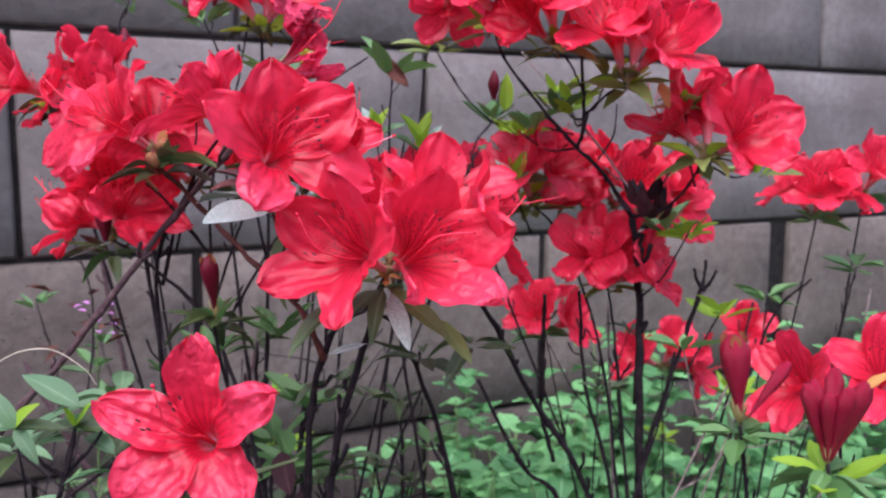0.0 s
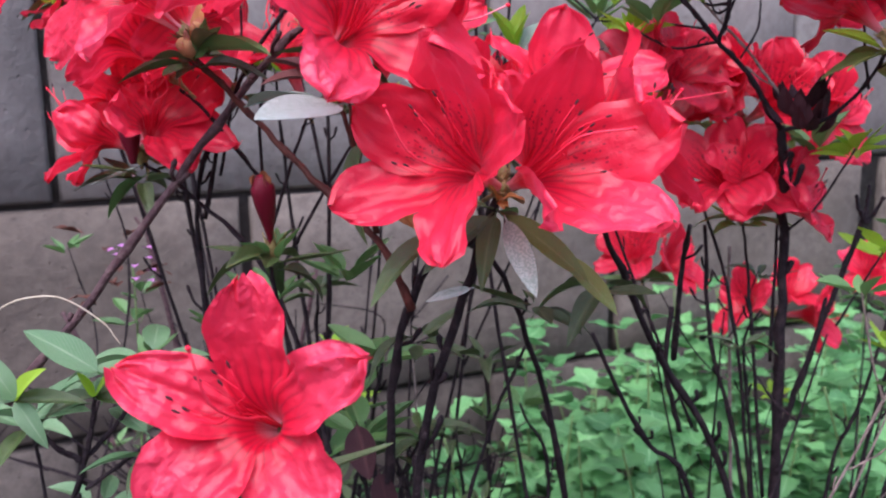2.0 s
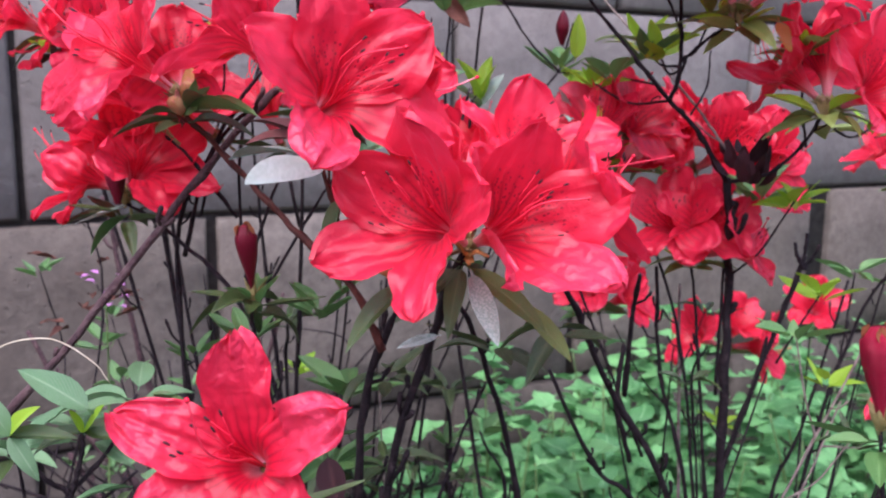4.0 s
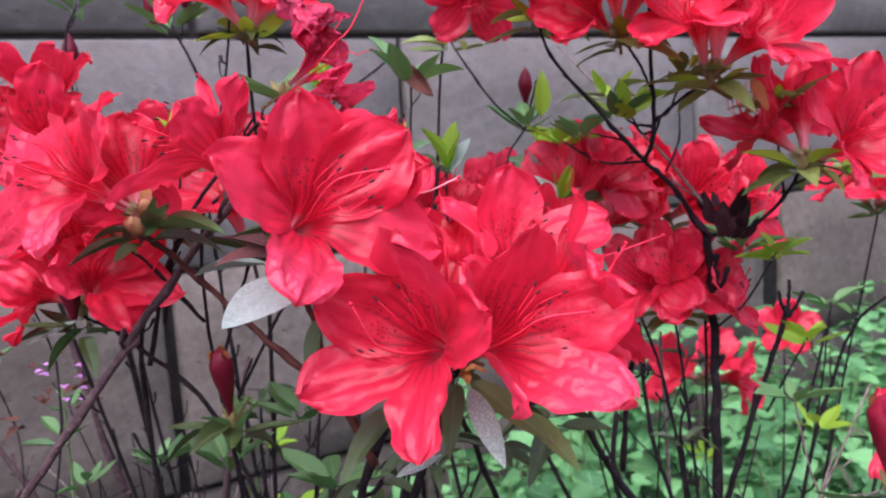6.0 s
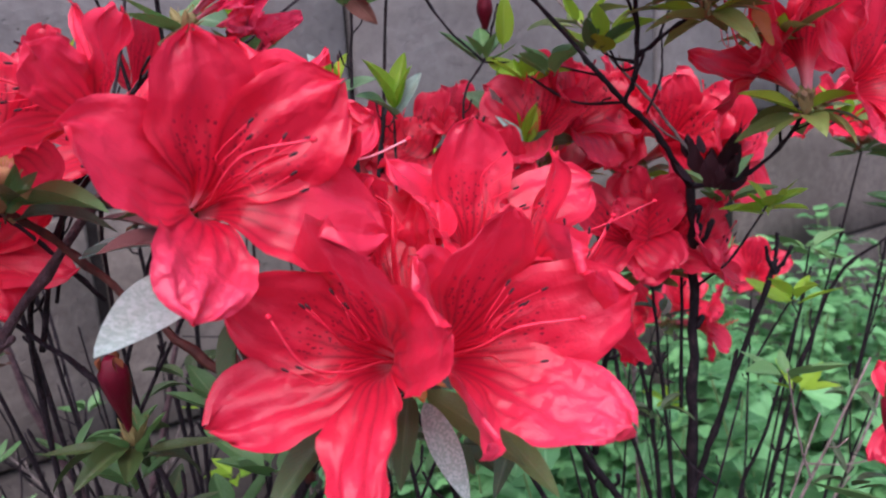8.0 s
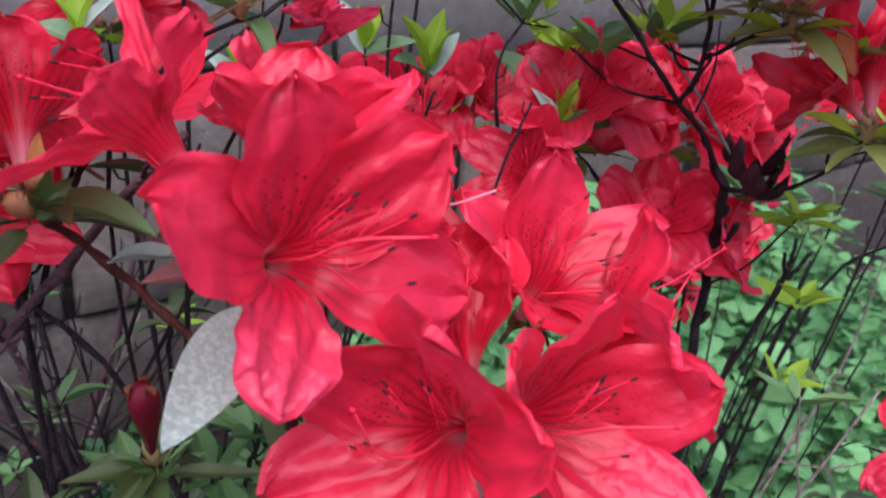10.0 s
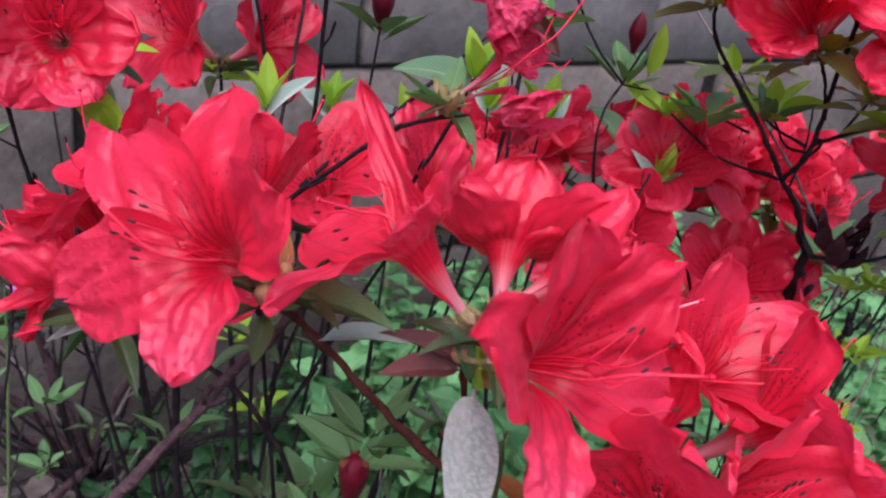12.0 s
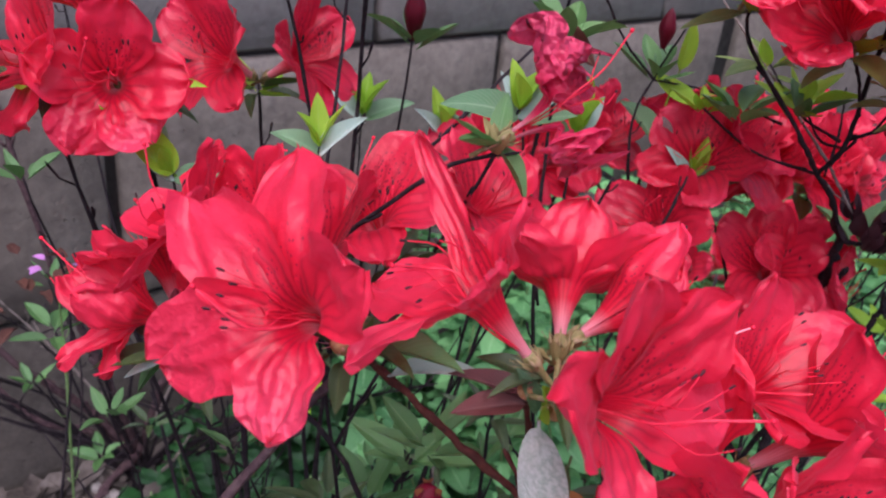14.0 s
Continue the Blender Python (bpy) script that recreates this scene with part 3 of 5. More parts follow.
def leaf(shrub, at, d, length, mat=LEAF_DARK, up=(0, 0, 1), label="", roll=0.0):
    inv = shrub.matrix_basis.inverted()
    return part("leaf", rng.choice(LEAVES[mat.name]), None, shrub, label, inv @ aim(at, d, up, 0.86 * length, roll))


def whorl(shrub, at, n=6, length=0.030, mat=LEAF_DARK, rise=0.15, axis=(0, 0, 1), spread=1.0, only=None):
    """Leaves that stand round a shoot."""
    z = Vector(axis).normalized()
    x = Vector((0.9, 0.3, 0.1)).cross(z).normalized()
    y = z.cross(x)
    turn = rng.uniform(0, 6.28)
    for k in range(n):
        a = turn + 2 * math.pi * k / n + rng.uniform(-0.35, 0.35)
        d = spread * (math.cos(a) * x + math.sin(a) * y) + (rise + rng.uniform(-0.3, 0.3)) * z
        leaf(shrub, Vector(at) + 0.004 * d.normalized() - z * rng.uniform(0, 0.006), d, length * rng.uniform(0.7, 1.2), mat, up=z, roll=rng.uniform(-25, 25))


def branch(shrub, points, r0, r1, mat=BARK, name="branch", knots=True, label=""):
    """A twig or stem, a little crooked and knotty, tapering from r0 to r1."""
    pts = [Vector(p) for p in points]
    line = glide(pts, 7)
    out = []
    for i, p in enumerate(line):
        j = 0.09 * (r0 + r1)
        out.append(p + (Vector((rng.uniform(-j, j), rng.uniform(-j, j), 0)) if 0 < i < len(line) - 1 else Vector()))
    bm = bmesh.new()
    bumps = [rng.random() for _ in range(len(out) + 1)]
    tube(bm, out, lambda t: 0.42 * (r0 + (r1 - r0) * t) * (1 + (0.28 * (bumps[int(t * (len(out) - 1) + 0.5)] > 0.8) + 0.12 * bumps[int(t * (len(out) - 1))] if knots else 0)), 7)
    own = random.Random(round(1e4 * (pts[0].x + 3 * pts[0].z + 7 * pts[-1].x)))
    for k in range(int((pts[-1] - pts[0]).length / 0.06) if knots else 0):
        i = own.randrange(2, len(out) - 2)
        way = (out[i + 1] - out[i - 1]).normalized()
        way = -way if way.z < 0 else way
        side = Vector((own.uniform(-1, 1), own.uniform(-1, 1), own.uniform(-0.2, 0.6))).normalized()
        n = own.uniform(0.004, 0.013)
        rad = 0.26 * (r0 + (r1 - r0) * i / len(out))
        tube(bm, [out[i], out[i] + n * (0.5 * side + 0.3 * way), out[i] + n * (0.7 * side + 0.8 * way), out[i] + n * (0.75 * side + 0.95 * way)], lambda t: rad * (1.0 - 0.3 * t + 0.5 * (0.6 < t < 0.9)), 5)
    inv = shrub.matrix_basis.inverted()
    return part(name, bm, mat, shrub, label, inv)


def bud_bm(r, ridges=5, twist=1.4, blunt=False):
    """A closed flower bud of length 1 along z, of rolled petals."""
    bm = bmesh.new()
    rings, sides, n = [], 15, 14
    for i in range(n + 1):
        s = i / n
        rad = 0.20 * math.sin(math.pi * min(1, (0.10 + 0.90 * s) ** 0.8)) ** 0.7 * (0.55 + 0.75 * smooth(0, 0.6, s)) + 0.012
        if blunt:
            rad = 0.035 + 0.17 * smooth(0, 0.8, s) - 0.12 * smooth(0.86, 1.0, s)
        rings.append([bm.verts.new((rad * (1 + 0.17 * abs(math.sin(0.5 * ridges * (a + twist * s)))) * math.cos(a), rad * (1 + 0.17 * abs(math.sin(0.5 * ridges * (a + twist * s)))) * math.sin(a), s)) for a in (2 * math.pi * k / sides for k in range(sides))])
    for a, b in zip(rings, rings[1:]):
        for k in range(sides):
            bm.faces.new((a[k], a[(k + 1) % sides], b[(k + 1) % sides], b[k]))
    bm.faces.new(rings[0][::-1])
    bm.faces.new(rings[-1])
    return bm


BUDS = [mesh_of("bud", bud_bm(rng, 5, rng.uniform(0.9, 1.8)), BUD) for _ in range(3)]
BUD_CAPS = [mesh_of("bud_scale", leaf_bm(rng, 0.9, 0.9, -0.25, 6, 6, 0.3, 0.06), BUD_BROWN) for _ in range(2)]


BRACTS = [mesh_of("bud_scale", leaf_bm(rng, 0.34, 0.7, -0.25, 6, 4, 0.9, 0.03), BRACT) for _ in range(3)]


BLUNT_BUDS = [mesh_of("bud", bud_bm(rng, 3, rng.uniform(0.2, 0.6), True), BUD) for _ in range(3)]
RED_BUDS = [mesh_of("bud", bud_bm(rng, 4, rng.uniform(0.3, 0.8), True), BUD_RED) for _ in range(3)]


def bud(shrub, at, d, length, capped=False, fat=1.0, pool=BUDS):
    inv = shrub.matrix_basis.inverted()
    b = part("bud", rng.choice(pool), None, shrub, "closed red flower bud" + (" with a brown dried tip" if capped else ""), inv @ aim(at, d, scale=length) @ Matrix.Diagonal((0.74 * fat, 0.74 * fat, 1, 1)))
    if capped:
        for k in range(3):
            part("bud_scale", rng.choice(BUD_CAPS), None, b, "brown papery bud scale", pose(0, 0, 0.80 if pool is not BUDS else 0.72, 0, 0, 120 * k) @ pose(0.16 if pool is not BUDS else 0.09, 0, 0.04, 0, -30, 0) @ Matrix.Scale(0.21, 4))
    return b


def scales(shrub, at, axis, n=7, size=0.009):
    """Brownish bud scales and small bracts at the foot of a cluster of flowers."""
    z = Vector(axis).normalized()
    for k in range(n):
        a = 2 * math.pi * k / n + rng.uniform(-0.3, 0.3)
        d = Vector((math.cos(a), math.sin(a), 0)) * 0.7 + z * rng.uniform(0.4, 1.2)
        inv = shrub.matrix_basis.inverted()
        part("bud_scale", rng.choice(BRACTS), None, shrub, "papery olive-brown bud scale", inv @ aim(Vector(at) - 0.003 * z, d, up=z, scale=size * rng.uniform(0.7, 1.4)))


def husk_bm(r):
    """A swollen seed foot of length 1 that a fallen flower has left, with a tuft of pale hairs."""
    bm = bmesh.new()
    tube(bm, [Vector((0, 0, z)) for z in (0, 0.12, 0.28, 0.45, 0.62, 0.78, 0.90, 0.97)], lambda t: 0.10 + 0.30 * math.sin(math.pi * min(1, 0.10 + 0.86 * t)) ** 0.8, 10)
    for k in range(16):
        a = r.uniform(0, 6.28)
        out = Vector((math.cos(a), math.sin(a), 0))
        foot = 0.26 * out + Vector((0, 0, r.uniform(0.55, 0.9)))
        tube(bm, [foot, foot + 0.22 * out + Vector((0, 0, 0.20)), foot + 0.34 * out + Vector((0, 0, r.uniform(0.15, 0.5)))], lambda t: 0.020 * (1.1 - t), 3, 1)
    return bm


HUSKS = [mesh_of("husk", husk_bm(rng), HUSK, STYLE_PALE) for _ in range(3)]


def husk(shrub, at, d, length):
    part("husk", rng.choice(HUSKS), None, shrub, "tan seed husk with pale hairs", shrub.matrix_basis.inverted() @ aim(at, d, scale=length))


def leaf_to(shrub, at, tip, mat, up=(0, 0, 1), label=""):
    """A leaf from at to its tip."""
    d = Vector(tip) - Vector(at)
    leaf(shrub, at, d, d.length / 0.86, mat, up, label)


# ---- ground and wall ----
def ground_height(x, y):
    near = math.exp(-(x * x + (y - 0.8) ** 2) / 4)
    bank = 0.045 * math.exp(-((x + 0.50) ** 2 + (y - 1.08) ** 2) / 0.06)
    return bank + near * (0.012 * noise.noise((3 * x, 3 * y, 0.3)) + 0.007 * noise.noise((11 * x, 11 * y, 4.0)))


def steps_out(fine, far):
    a = [i * fine for i in range(int(2.0 / fine) + 1)]
    while a[-1] < far:
        a.append(a[-1] * 1.5)
    return [-v for v in a[:0:-1]] + a


gx, gy = steps_out(0.05, 70.0), steps_out(0.05, 70.0)
bm = bmesh.new()
rows = [[bm.verts.new((x, y + 0.5, ground_height(x, y + 0.5))) for x in gx] for y in gy]
for i in range(len(gy) - 1):
    for j in range(len(gx) - 1):
        bm.faces.new((rows[i][j], rows[i][j + 1], rows[i + 1][j + 1], rows[i + 1][j]))
ground = part("ground", bm, SOIL, None)
tagged(ground, "dark bare garden soil with litter along the wall", "ground", kind="structure")

WALL_TURN = 26.5
WALL = pose(0, 1.3, 0, 0, 0, WALL_TURN)     # x along the wall, y into it
COURSES = [(-0.02, 0.275), (0.275, 0.556), (0.556, 0.838), (0.838, 1.119), (1.119, 1.40), (1.40, 1.68), (1.68, 1.96)]
BLOCK_LONG, JOINT = 0.55, 0.007


def slab(bm, x0, x1, y0, y1, z0, z1):
    v = [bm.verts.new((x, y, z)) for x in (x0, x1) for y in (y0, y1) for z in (z0, z1)]
    for q in ((0, 1, 3, 2), (4, 6, 7, 5), (0, 4, 5, 1), (2, 3, 7, 6), (0, 2, 6, 4), (1, 5, 7, 3)):
        bm.faces.new([v[i] for i in q])


bm = bmesh.new()
slab(bm, -3.4, 5.0, 0.014, 0.20, -0.05, 1.97)
wall = part("wall_north", bm, MORTAR, None, m=WALL)
tagged(wall, "grey weathered wall of large concrete blocks with dark joints", "wall", kind="structure")


# ---- shrubs: stems, flowers, leaves ----
main = thing("azalea_shrub", (-0.03, 0.46, 0.0), "dark-stemmed azalea shrub full of open bright red flowers", "shrub", "azalea shrubs before the wall")
right = thing("azalea_shrub", (0.14, 0.585, 0.0), "tall azalea with one thick dark forked stem and red flowers", "shrub", "azalea shrubs before the wall")
left = thing("azalea_shrub", (-0.30, 0.46, 0.0), "leaning azalea with red flowers and light green shoots", "shrub", "azalea shrubs before the wall")
front = thing("azalea_shrub", (0.20, 0.42, 0.0), "azalea with closed dark red buds and yellowish leaves", "shrub", "azalea shrubs before the wall")
back = thing("azalea_shrub", (-0.15, 0.62, 0.0), "thin-stemmed azalea with red flowers close to the wall", "shrub", "azalea shrubs before the wall")
far = thing("azalea_shrub", (0.26, 0.74, 0.0), "sparse azalea with small red flowers behind the others", "shrub", "azalea shrubs before the wall")

# main shrub: stems
branch(main, [(-0.05, 0.47, -0.01), (-0.075, 0.44, 0.30), (-0.071, 0.43, 0.522), (-0.057, 0.41, 0.601), (-0.030, 0.388, 0.632)], 0.0052, 0.0030)
branch(main, [(-0.02, 0.47, -0.01), (-0.052, 0.43, 0.35), (-0.058, 0.42, 0.517), (-0.035, 0.395, 0.612), (-0.026, 0.383, 0.640)], 0.0056, 0.0032)
branch(main, [(0.03, 0.53, -0.01), (0.022, 0.51, 0.30), (0.009, 0.50, 0.475), (-0.019, 0.46, 0.589), (-0.040, 0.42, 0.622)], 0.0050, 0.0022)
branch(main, [(0.13, 0.56, -0.01), (0.12, 0.54, 0.30), (0.096, 0.52, 0.466), (0.052, 0.50, 0.551), (0.023, 0.46, 0.611), (0.002, 0.41, 0.636)], 0.0056, 0.0024)
branch(main, [(-0.134, 0.406, 0.690), (-0.120, 0.416, 0.672), (-0.098, 0.415, 0.648), (-0.070, 0.408, 0.622), (-0.058, 0.410, 0.595)], 0.0022, 0.0034, BARK_RED)
branch(main, [(-0.077, 0.390, 0.691), (-0.081, 0.398, 0.676), (-0.076, 0.402, 0.655), (-0.070, 0.407, 0.625)], 0.0016, 0.0024, BARK_RED)
branch(main, [(-0.1075, 0.400, 0.619), (-0.108, 0.405, 0.600), (-0.095, 0.425, 0.52), (-0.072, 0.437, 0.40)], 0.0014, 0.0030)
branch(main, [(-0.086, 0.445, 0.732), (-0.104, 0.456, 0.719), (-0.140, 0.474, 0.675), (-0.165, 0.488, 0.60), (-0.14, 0.49, 0.35), (-0.06, 0.47, 0.05)], 0.0014, 0.0034)
branch(main, [(-0.045, 0.53, 0.752), (-0.085, 0.505, 0.722), (-0.138, 0.478, 0.678), (-0.160, 0.485, 0.62)], 0.0012, 0.0022)
branch(main, [(-0.122, 0.56, 0.79), (-0.126, 0.54, 0.74), (-0.136, 0.50, 0.66), (-0.125, 0.49, 0.55)], 0.0014, 0.0020)
branch(main, [(-0.185, 0.477, 0.647), (-0.165, 0.480, 0.632), (-0.125, 0.47, 0.590), (-0.095, 0.46, 0.48), (-0.05, 0.47, 0.20)], 0.0016, 0.0036)
branch(main, [(-0.032, 0.55, 0.741), (-0.034, 0.55, 0.70), (-0.03, 0.54, 0.60), (0.0, 0.53, 0.40)], 0.0013, 0.0028)
branch(main, [(-0.022, 0.500, 0.702), (-0.026, 0.505, 0.68), (-0.03, 0.51, 0.62)], 0.0012, 0.0018)
branch(main, [(0.020, 0.520, 0.695), (0.010, 0.515, 0.67), (-0.01, 0.51, 0.60)], 0.0012, 0.0018)
branch(main, [(-0.087, 0.325, 0.581), (-0.090, 0.345, 0.562), (-0.085, 0.40, 0.45), (-0.065, 0.44, 0.25)], 0.0016, 0.0034)
branch(main, [(-0.012, 0.48, 0.56), (-0.028, 0.48, 0.52), (-0.045, 0.47, 0.45), (-0.040, 0.47, 0.32)], 0.0014, 0.0026)

# main shrub: the pair of open flowers and their neighbours
B1 = Vector((-0.026, 0.381, 0.643))
bloom(main, (-0.0235, 0.3770, 0.6435), (-0.0355, 0.3625, 0.6525), ((-0.0440, 0.3420, 0.6915), (-0.0690, 0.3615, 0.6730), (-0.0763, 0.3560, 0.6400), (-0.0419, 0.3280, 0.6280), (-0.0200, 0.3330, 0.6700)),
      (1.25, 0.95, 0.96, 0.80, 0.92), flecked=(0, 1), sway=62)
bloom(main, (-0.0245, 0.3810, 0.6430), (-0.0140, 0.3680, 0.6500), ((-0.0010, 0.3600, 0.6900), (0.0297, 0.3605, 0.6661), (0.0240, 0.3405, 0.6370), (-0.0140, 0.3300, 0.6420), (-0.0245, 0.3520, 0.6805)),
      (1.15, 1.05, 1.05, 0.78, 0.90), puckered=(2,), flecked=(0, 1), sway=-62)
bloom(main, (-0.0060, 0.4170, 0.6520), (-0.0020, 0.4080, 0.6680), ((0.0003, 0.4160, 0.7050), (0.0353, 0.4150, 0.6827), (0.0230, 0.3790, 0.6700), (-0.0130, 0.3760, 0.6740), (-0.0285, 0.4100, 0.6945)),
      (0.95, 1.0, 0.95, 0.9, 0.95), flecked=(0, 4), sway=-80, pistil=((-0.002, 0.408, 0.666), (0.012, 0.398, 0.672), (0.030, 0.402, 0.671), (0.0585, 0.423, 0.674)))
flower(main, (-0.010, 0.392, 0.648), (0.85, 0.0, 0.50), 1.24)
bloom(main, (-0.0240, 0.3870, 0.6470), (-0.0262, 0.3870, 0.6640), ((-0.0340, 0.3900, 0.6930), (-0.0190, 0.3930, 0.6860), (-0.0150, 0.4150, 0.6840), (-0.0380, 0.4180, 0.6880), (-0.0470, 0.3940, 0.6860)), (0.9, 0.8, 0.9, 0.9, 0.85), bulge=0.26, stamens=5)
scales(main, B1, (0, -0.3, 1), 8)
leaf(main, (-0.023, 0.374, 0.634), (0.30, -0.60, -0.72), 0.034, LEAF_SILVER, up=(0.1, -0.9, 0.45), label="hanging silvery grey leaf")
leaf(main, (-0.047, 0.380, 0.627), (-0.66, -0.68, -0.25), 0.038, LEAF_DARK, up=(-0.3, -0.7, 0.6))
leaf(main, (-0.003, 0.390, 0.619), (0.55, -0.72, -0.42), 0.036, LEAF_OLIVE, up=(0.3, -0.6, 0.7))
leaf(main, (-0.035, 0.372, 0.612), (-0.75, -0.5, -0.10), 0.020, LEAF_SILVER, up=(0, -0.5, 0.9), label="small silvery grey leaf")
for d in ((-0.4, -0.8, 0.5), (0.5, -0.7, 0.4), (0.1, -0.9, -0.2)):
    leaf(main, (-0.025, 0.372, 0.641), d, 0.013, LEAF_AMBER, up=(0, -0.5, 1), label="small orange-brown bract")
for d, n, mat in (((-0.75, -0.55, -0.55), 0.036, LEAF_DARK), ((0.85, -0.35, -0.55), 0.042, LEAF_OLIVE), ((-0.2, -0.7, -0.5), 0.030, LEAF_DARK), ((0.5, 0.3, -0.4), 0.034, LEAF_DARK), ((-0.85, 0.1, 0.2), 0.034, LEAF_DARK), ((0.1, 0.5, -0.2), 0.03, LEAF_MID)):
    leaf(main, B1 + 0.004 * Vector(d) - Vector((0, 0, 0.006)), d, n, mat, up=(0, -0.5, 1))

B2 = Vector((-0.077, 0.390, 0.694))
bloom(main, (-0.0800, 0.3780, 0.6885), (-0.0715, 0.3655, 0.6945), ((-0.0704, 0.3620, 0.7345), (-0.0385, 0.3752, 0.7192), (-0.0310, 0.3770, 0.6810), (-0.0731, 0.3368, 0.6740), (-0.0955, 0.3410, 0.7160)),
      (1.05, 1.05, 1.05, 0.92, 1.0), puckered=(3,), flecked=(0, 1), sway=-70)
bloom(main, (-0.0860, 0.3810, 0.6980), (-0.1010, 0.3860, 0.7150), ((-0.1126, 0.4280, 0.7440), (-0.0909, 0.3880, 0.7400), (-0.1060, 0.3650, 0.7330), (-0.1350, 0.3775, 0.7015), (-0.1250, 0.4110, 0.7052)),
      (0.34, 0.82, 0.60, 0.66, 0.92), flecked=(0, 1), bulge=0.34, sway=150)
bloom(main, (-0.0765, 0.3910, 0.6960), (-0.0725, 0.4045, 0.7065), ((-0.0480, 0.4440, 0.7020), (-0.0474, 0.4070, 0.7233), (-0.0663, 0.4130, 0.7310), (-0.0893, 0.4020, 0.7245), (-0.0930, 0.4420, 0.7050)),
      (1.0, 0.95, 0.98, 0.74, 1.0), bulge=0.22, stamens=5)
bloom(main, (-0.0720, 0.3950, 0.6960), (-0.0580, 0.3990, 0.7020), ((-0.0420, 0.4050, 0.7270), (-0.0300, 0.4190, 0.7060), (-0.0370, 0.4050, 0.6850), (-0.0380, 0.3900, 0.6870), (-0.0350, 0.3830, 0.7080)),
      (0.9, 0.9, 0.8, 0.8, 0.8), stamens=4, pistil=((-0.058, 0.399, 0.702), (-0.0455, 0.3913, 0.6992), (-0.034, 0.389, 0.6990), (-0.0223, 0.3884, 0.7033)), style=STYLE_PALE)
scales(main, B2, (0, 0, 1), 14, 0.0095)
whorl(main, B2 - Vector((0, 0, 0.006)), 5, 0.028, LEAF_DARK, 0.25)
leaf_to(main, (-0.0813, 0.3870, 0.6780), (-0.0856, 0.3825, 0.6940), LEAF_YOUNG, (0.5, -0.8, 0.2), "upright young green leaf")
leaf_to(main, (-0.0810, 0.3850, 0.6775), (-0.0825, 0.3785, 0.6930), LEAF_LIME, (0.8, -0.5, 0.2), "upright young green leaf")
leaf_to(main, (-0.0851, 0.3875, 0.6805), (-0.1062, 0.3850, 0.6840), LEAF_WINE, (0, -0.35, 0.9), "narrow wine-red leaf")
leaf_to(main, (-0.0835, 0.3890, 0.6800), (-0.1040, 0.3920, 0.6936), LEAF_WINE, (0.3, -0.3, 0.9), "narrow wine-red leaf")
husk(main, (-0.0792, 0.3860, 0.6790), (0.75, -0.55, 0.35), 0.0068)
husk(main, (-0.0838, 0.3880, 0.6830), (-0.6, -0.3, 0.75), 0.0055)
husk(main, (-0.0760, 0.3890, 0.6880), (0.5, -0.3, 0.8), 0.0060)
leaf(main, (-0.0795, 0.3875, 0.6720), (-0.25, -0.95, -0.03), 0.0640, LEAF_SILVER, up=(0.35, -0.30, 0.9), label="broad grey-green leaf with a silvery sheen")
leaf(main, (-0.070, 0.385, 0.660), (-0.30, -0.35, -0.80), 0.042, LEAF_DARK, up=(-0.7, -0.6, 0.2))
leaf(main, (-0.066, 0.402, 0.634), (0.75, -0.35, -0.25), 0.020, LEAF_AMBER, up=(0, -0.5, 1), label="curled orange-brown dying leaf")

G = Vector((-0.134, 0.406, 0.693))
bloom(main, (-0.1350, 0.4040, 0.6970), (-0.1462, 0.3890, 0.7085), ((-0.1456, 0.4270, 0.7390), (-0.1738, 0.4220, 0.7245), (-0.1820, 0.4000, 0.6890), (-0.1536, 0.3660, 0.6885), (-0.1333, 0.3735, 0.7305)),
      (0.95, 0.95, 1.08, 0.92, 0.98), puckered=(2, 3), flecked=(0, 1), sway=60)
flower(main, G + Vector((-0.002, 0.005, 0.001)), (-0.25, 0.80, 0.55), 0.95)
scales(main, G, (0, 0, 1), 14, 0.0095)
husk(main, (-0.1325, 0.4025, 0.6900), (-0.55, -0.45, 0.70), 0.0075)
husk(main, (-0.1318, 0.4035, 0.6960), (0.30, -0.40, 0.85), 0.0060)
leaf_to(main, (-0.1322, 0.4030, 0.6890), (-0.1268, 0.4000, 0.7030), LEAF_MID, (0.6, -0.7, 0.2))
leaf_to(main, (-0.1318, 0.4020, 0.6890), (-0.1222, 0.3990, 0.7000), LEAF_MID, (0.3, -0.8, 0.5))
leaf_to(main, (-0.1322, 0.4035, 0.6930), (-0.1287, 0.4020, 0.7095), LEAF_AMBER, (0.3, -0.9, 0.2), "upright tan bract")
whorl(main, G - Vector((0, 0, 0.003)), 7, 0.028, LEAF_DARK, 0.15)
leaf(main, G + Vector((0.004, -0.004, -0.002)), (0.9, -0.35, 0.12), 0.036, LEAF_MID)
leaf(main, (-0.118, 0.415, 0.672), (0.95, -0.2, 0.25), 0.034, LEAF_PALE)

flower(main, (-0.160, 0.462, 0.682), (-0.65, 0.10, 0.62), 1.05)
flower(main, (-0.112, 0.490, 0.672), (-0.25, -0.35, 0.88), 1.08)
flower(main, (-0.082, 0.505, 0.672), (0.30, -0.40, 0.85), 1.05)
flower(main, (-0.140, 0.480, 0.678), (-0.65, -0.30, 0.65), 1.0)
branch(main, [(-0.160, 0.463, 0.679), (-0.150, 0.468, 0.668), (-0.132, 0.478, 0.64)], 0.0014, 0.0020)
branch(main, [(-0.110, 0.492, 0.668), (-0.115, 0.488, 0.655), (-0.130, 0.482, 0.61)], 0.0014, 0.0020)
branch(main, [(-0.082, 0.507, 0.668), (-0.10, 0.495, 0.640), (-0.128, 0.482, 0.59)], 0.0014, 0.0020)
whorl(main, (-0.110, 0.492, 0.670), 6, 0.030)
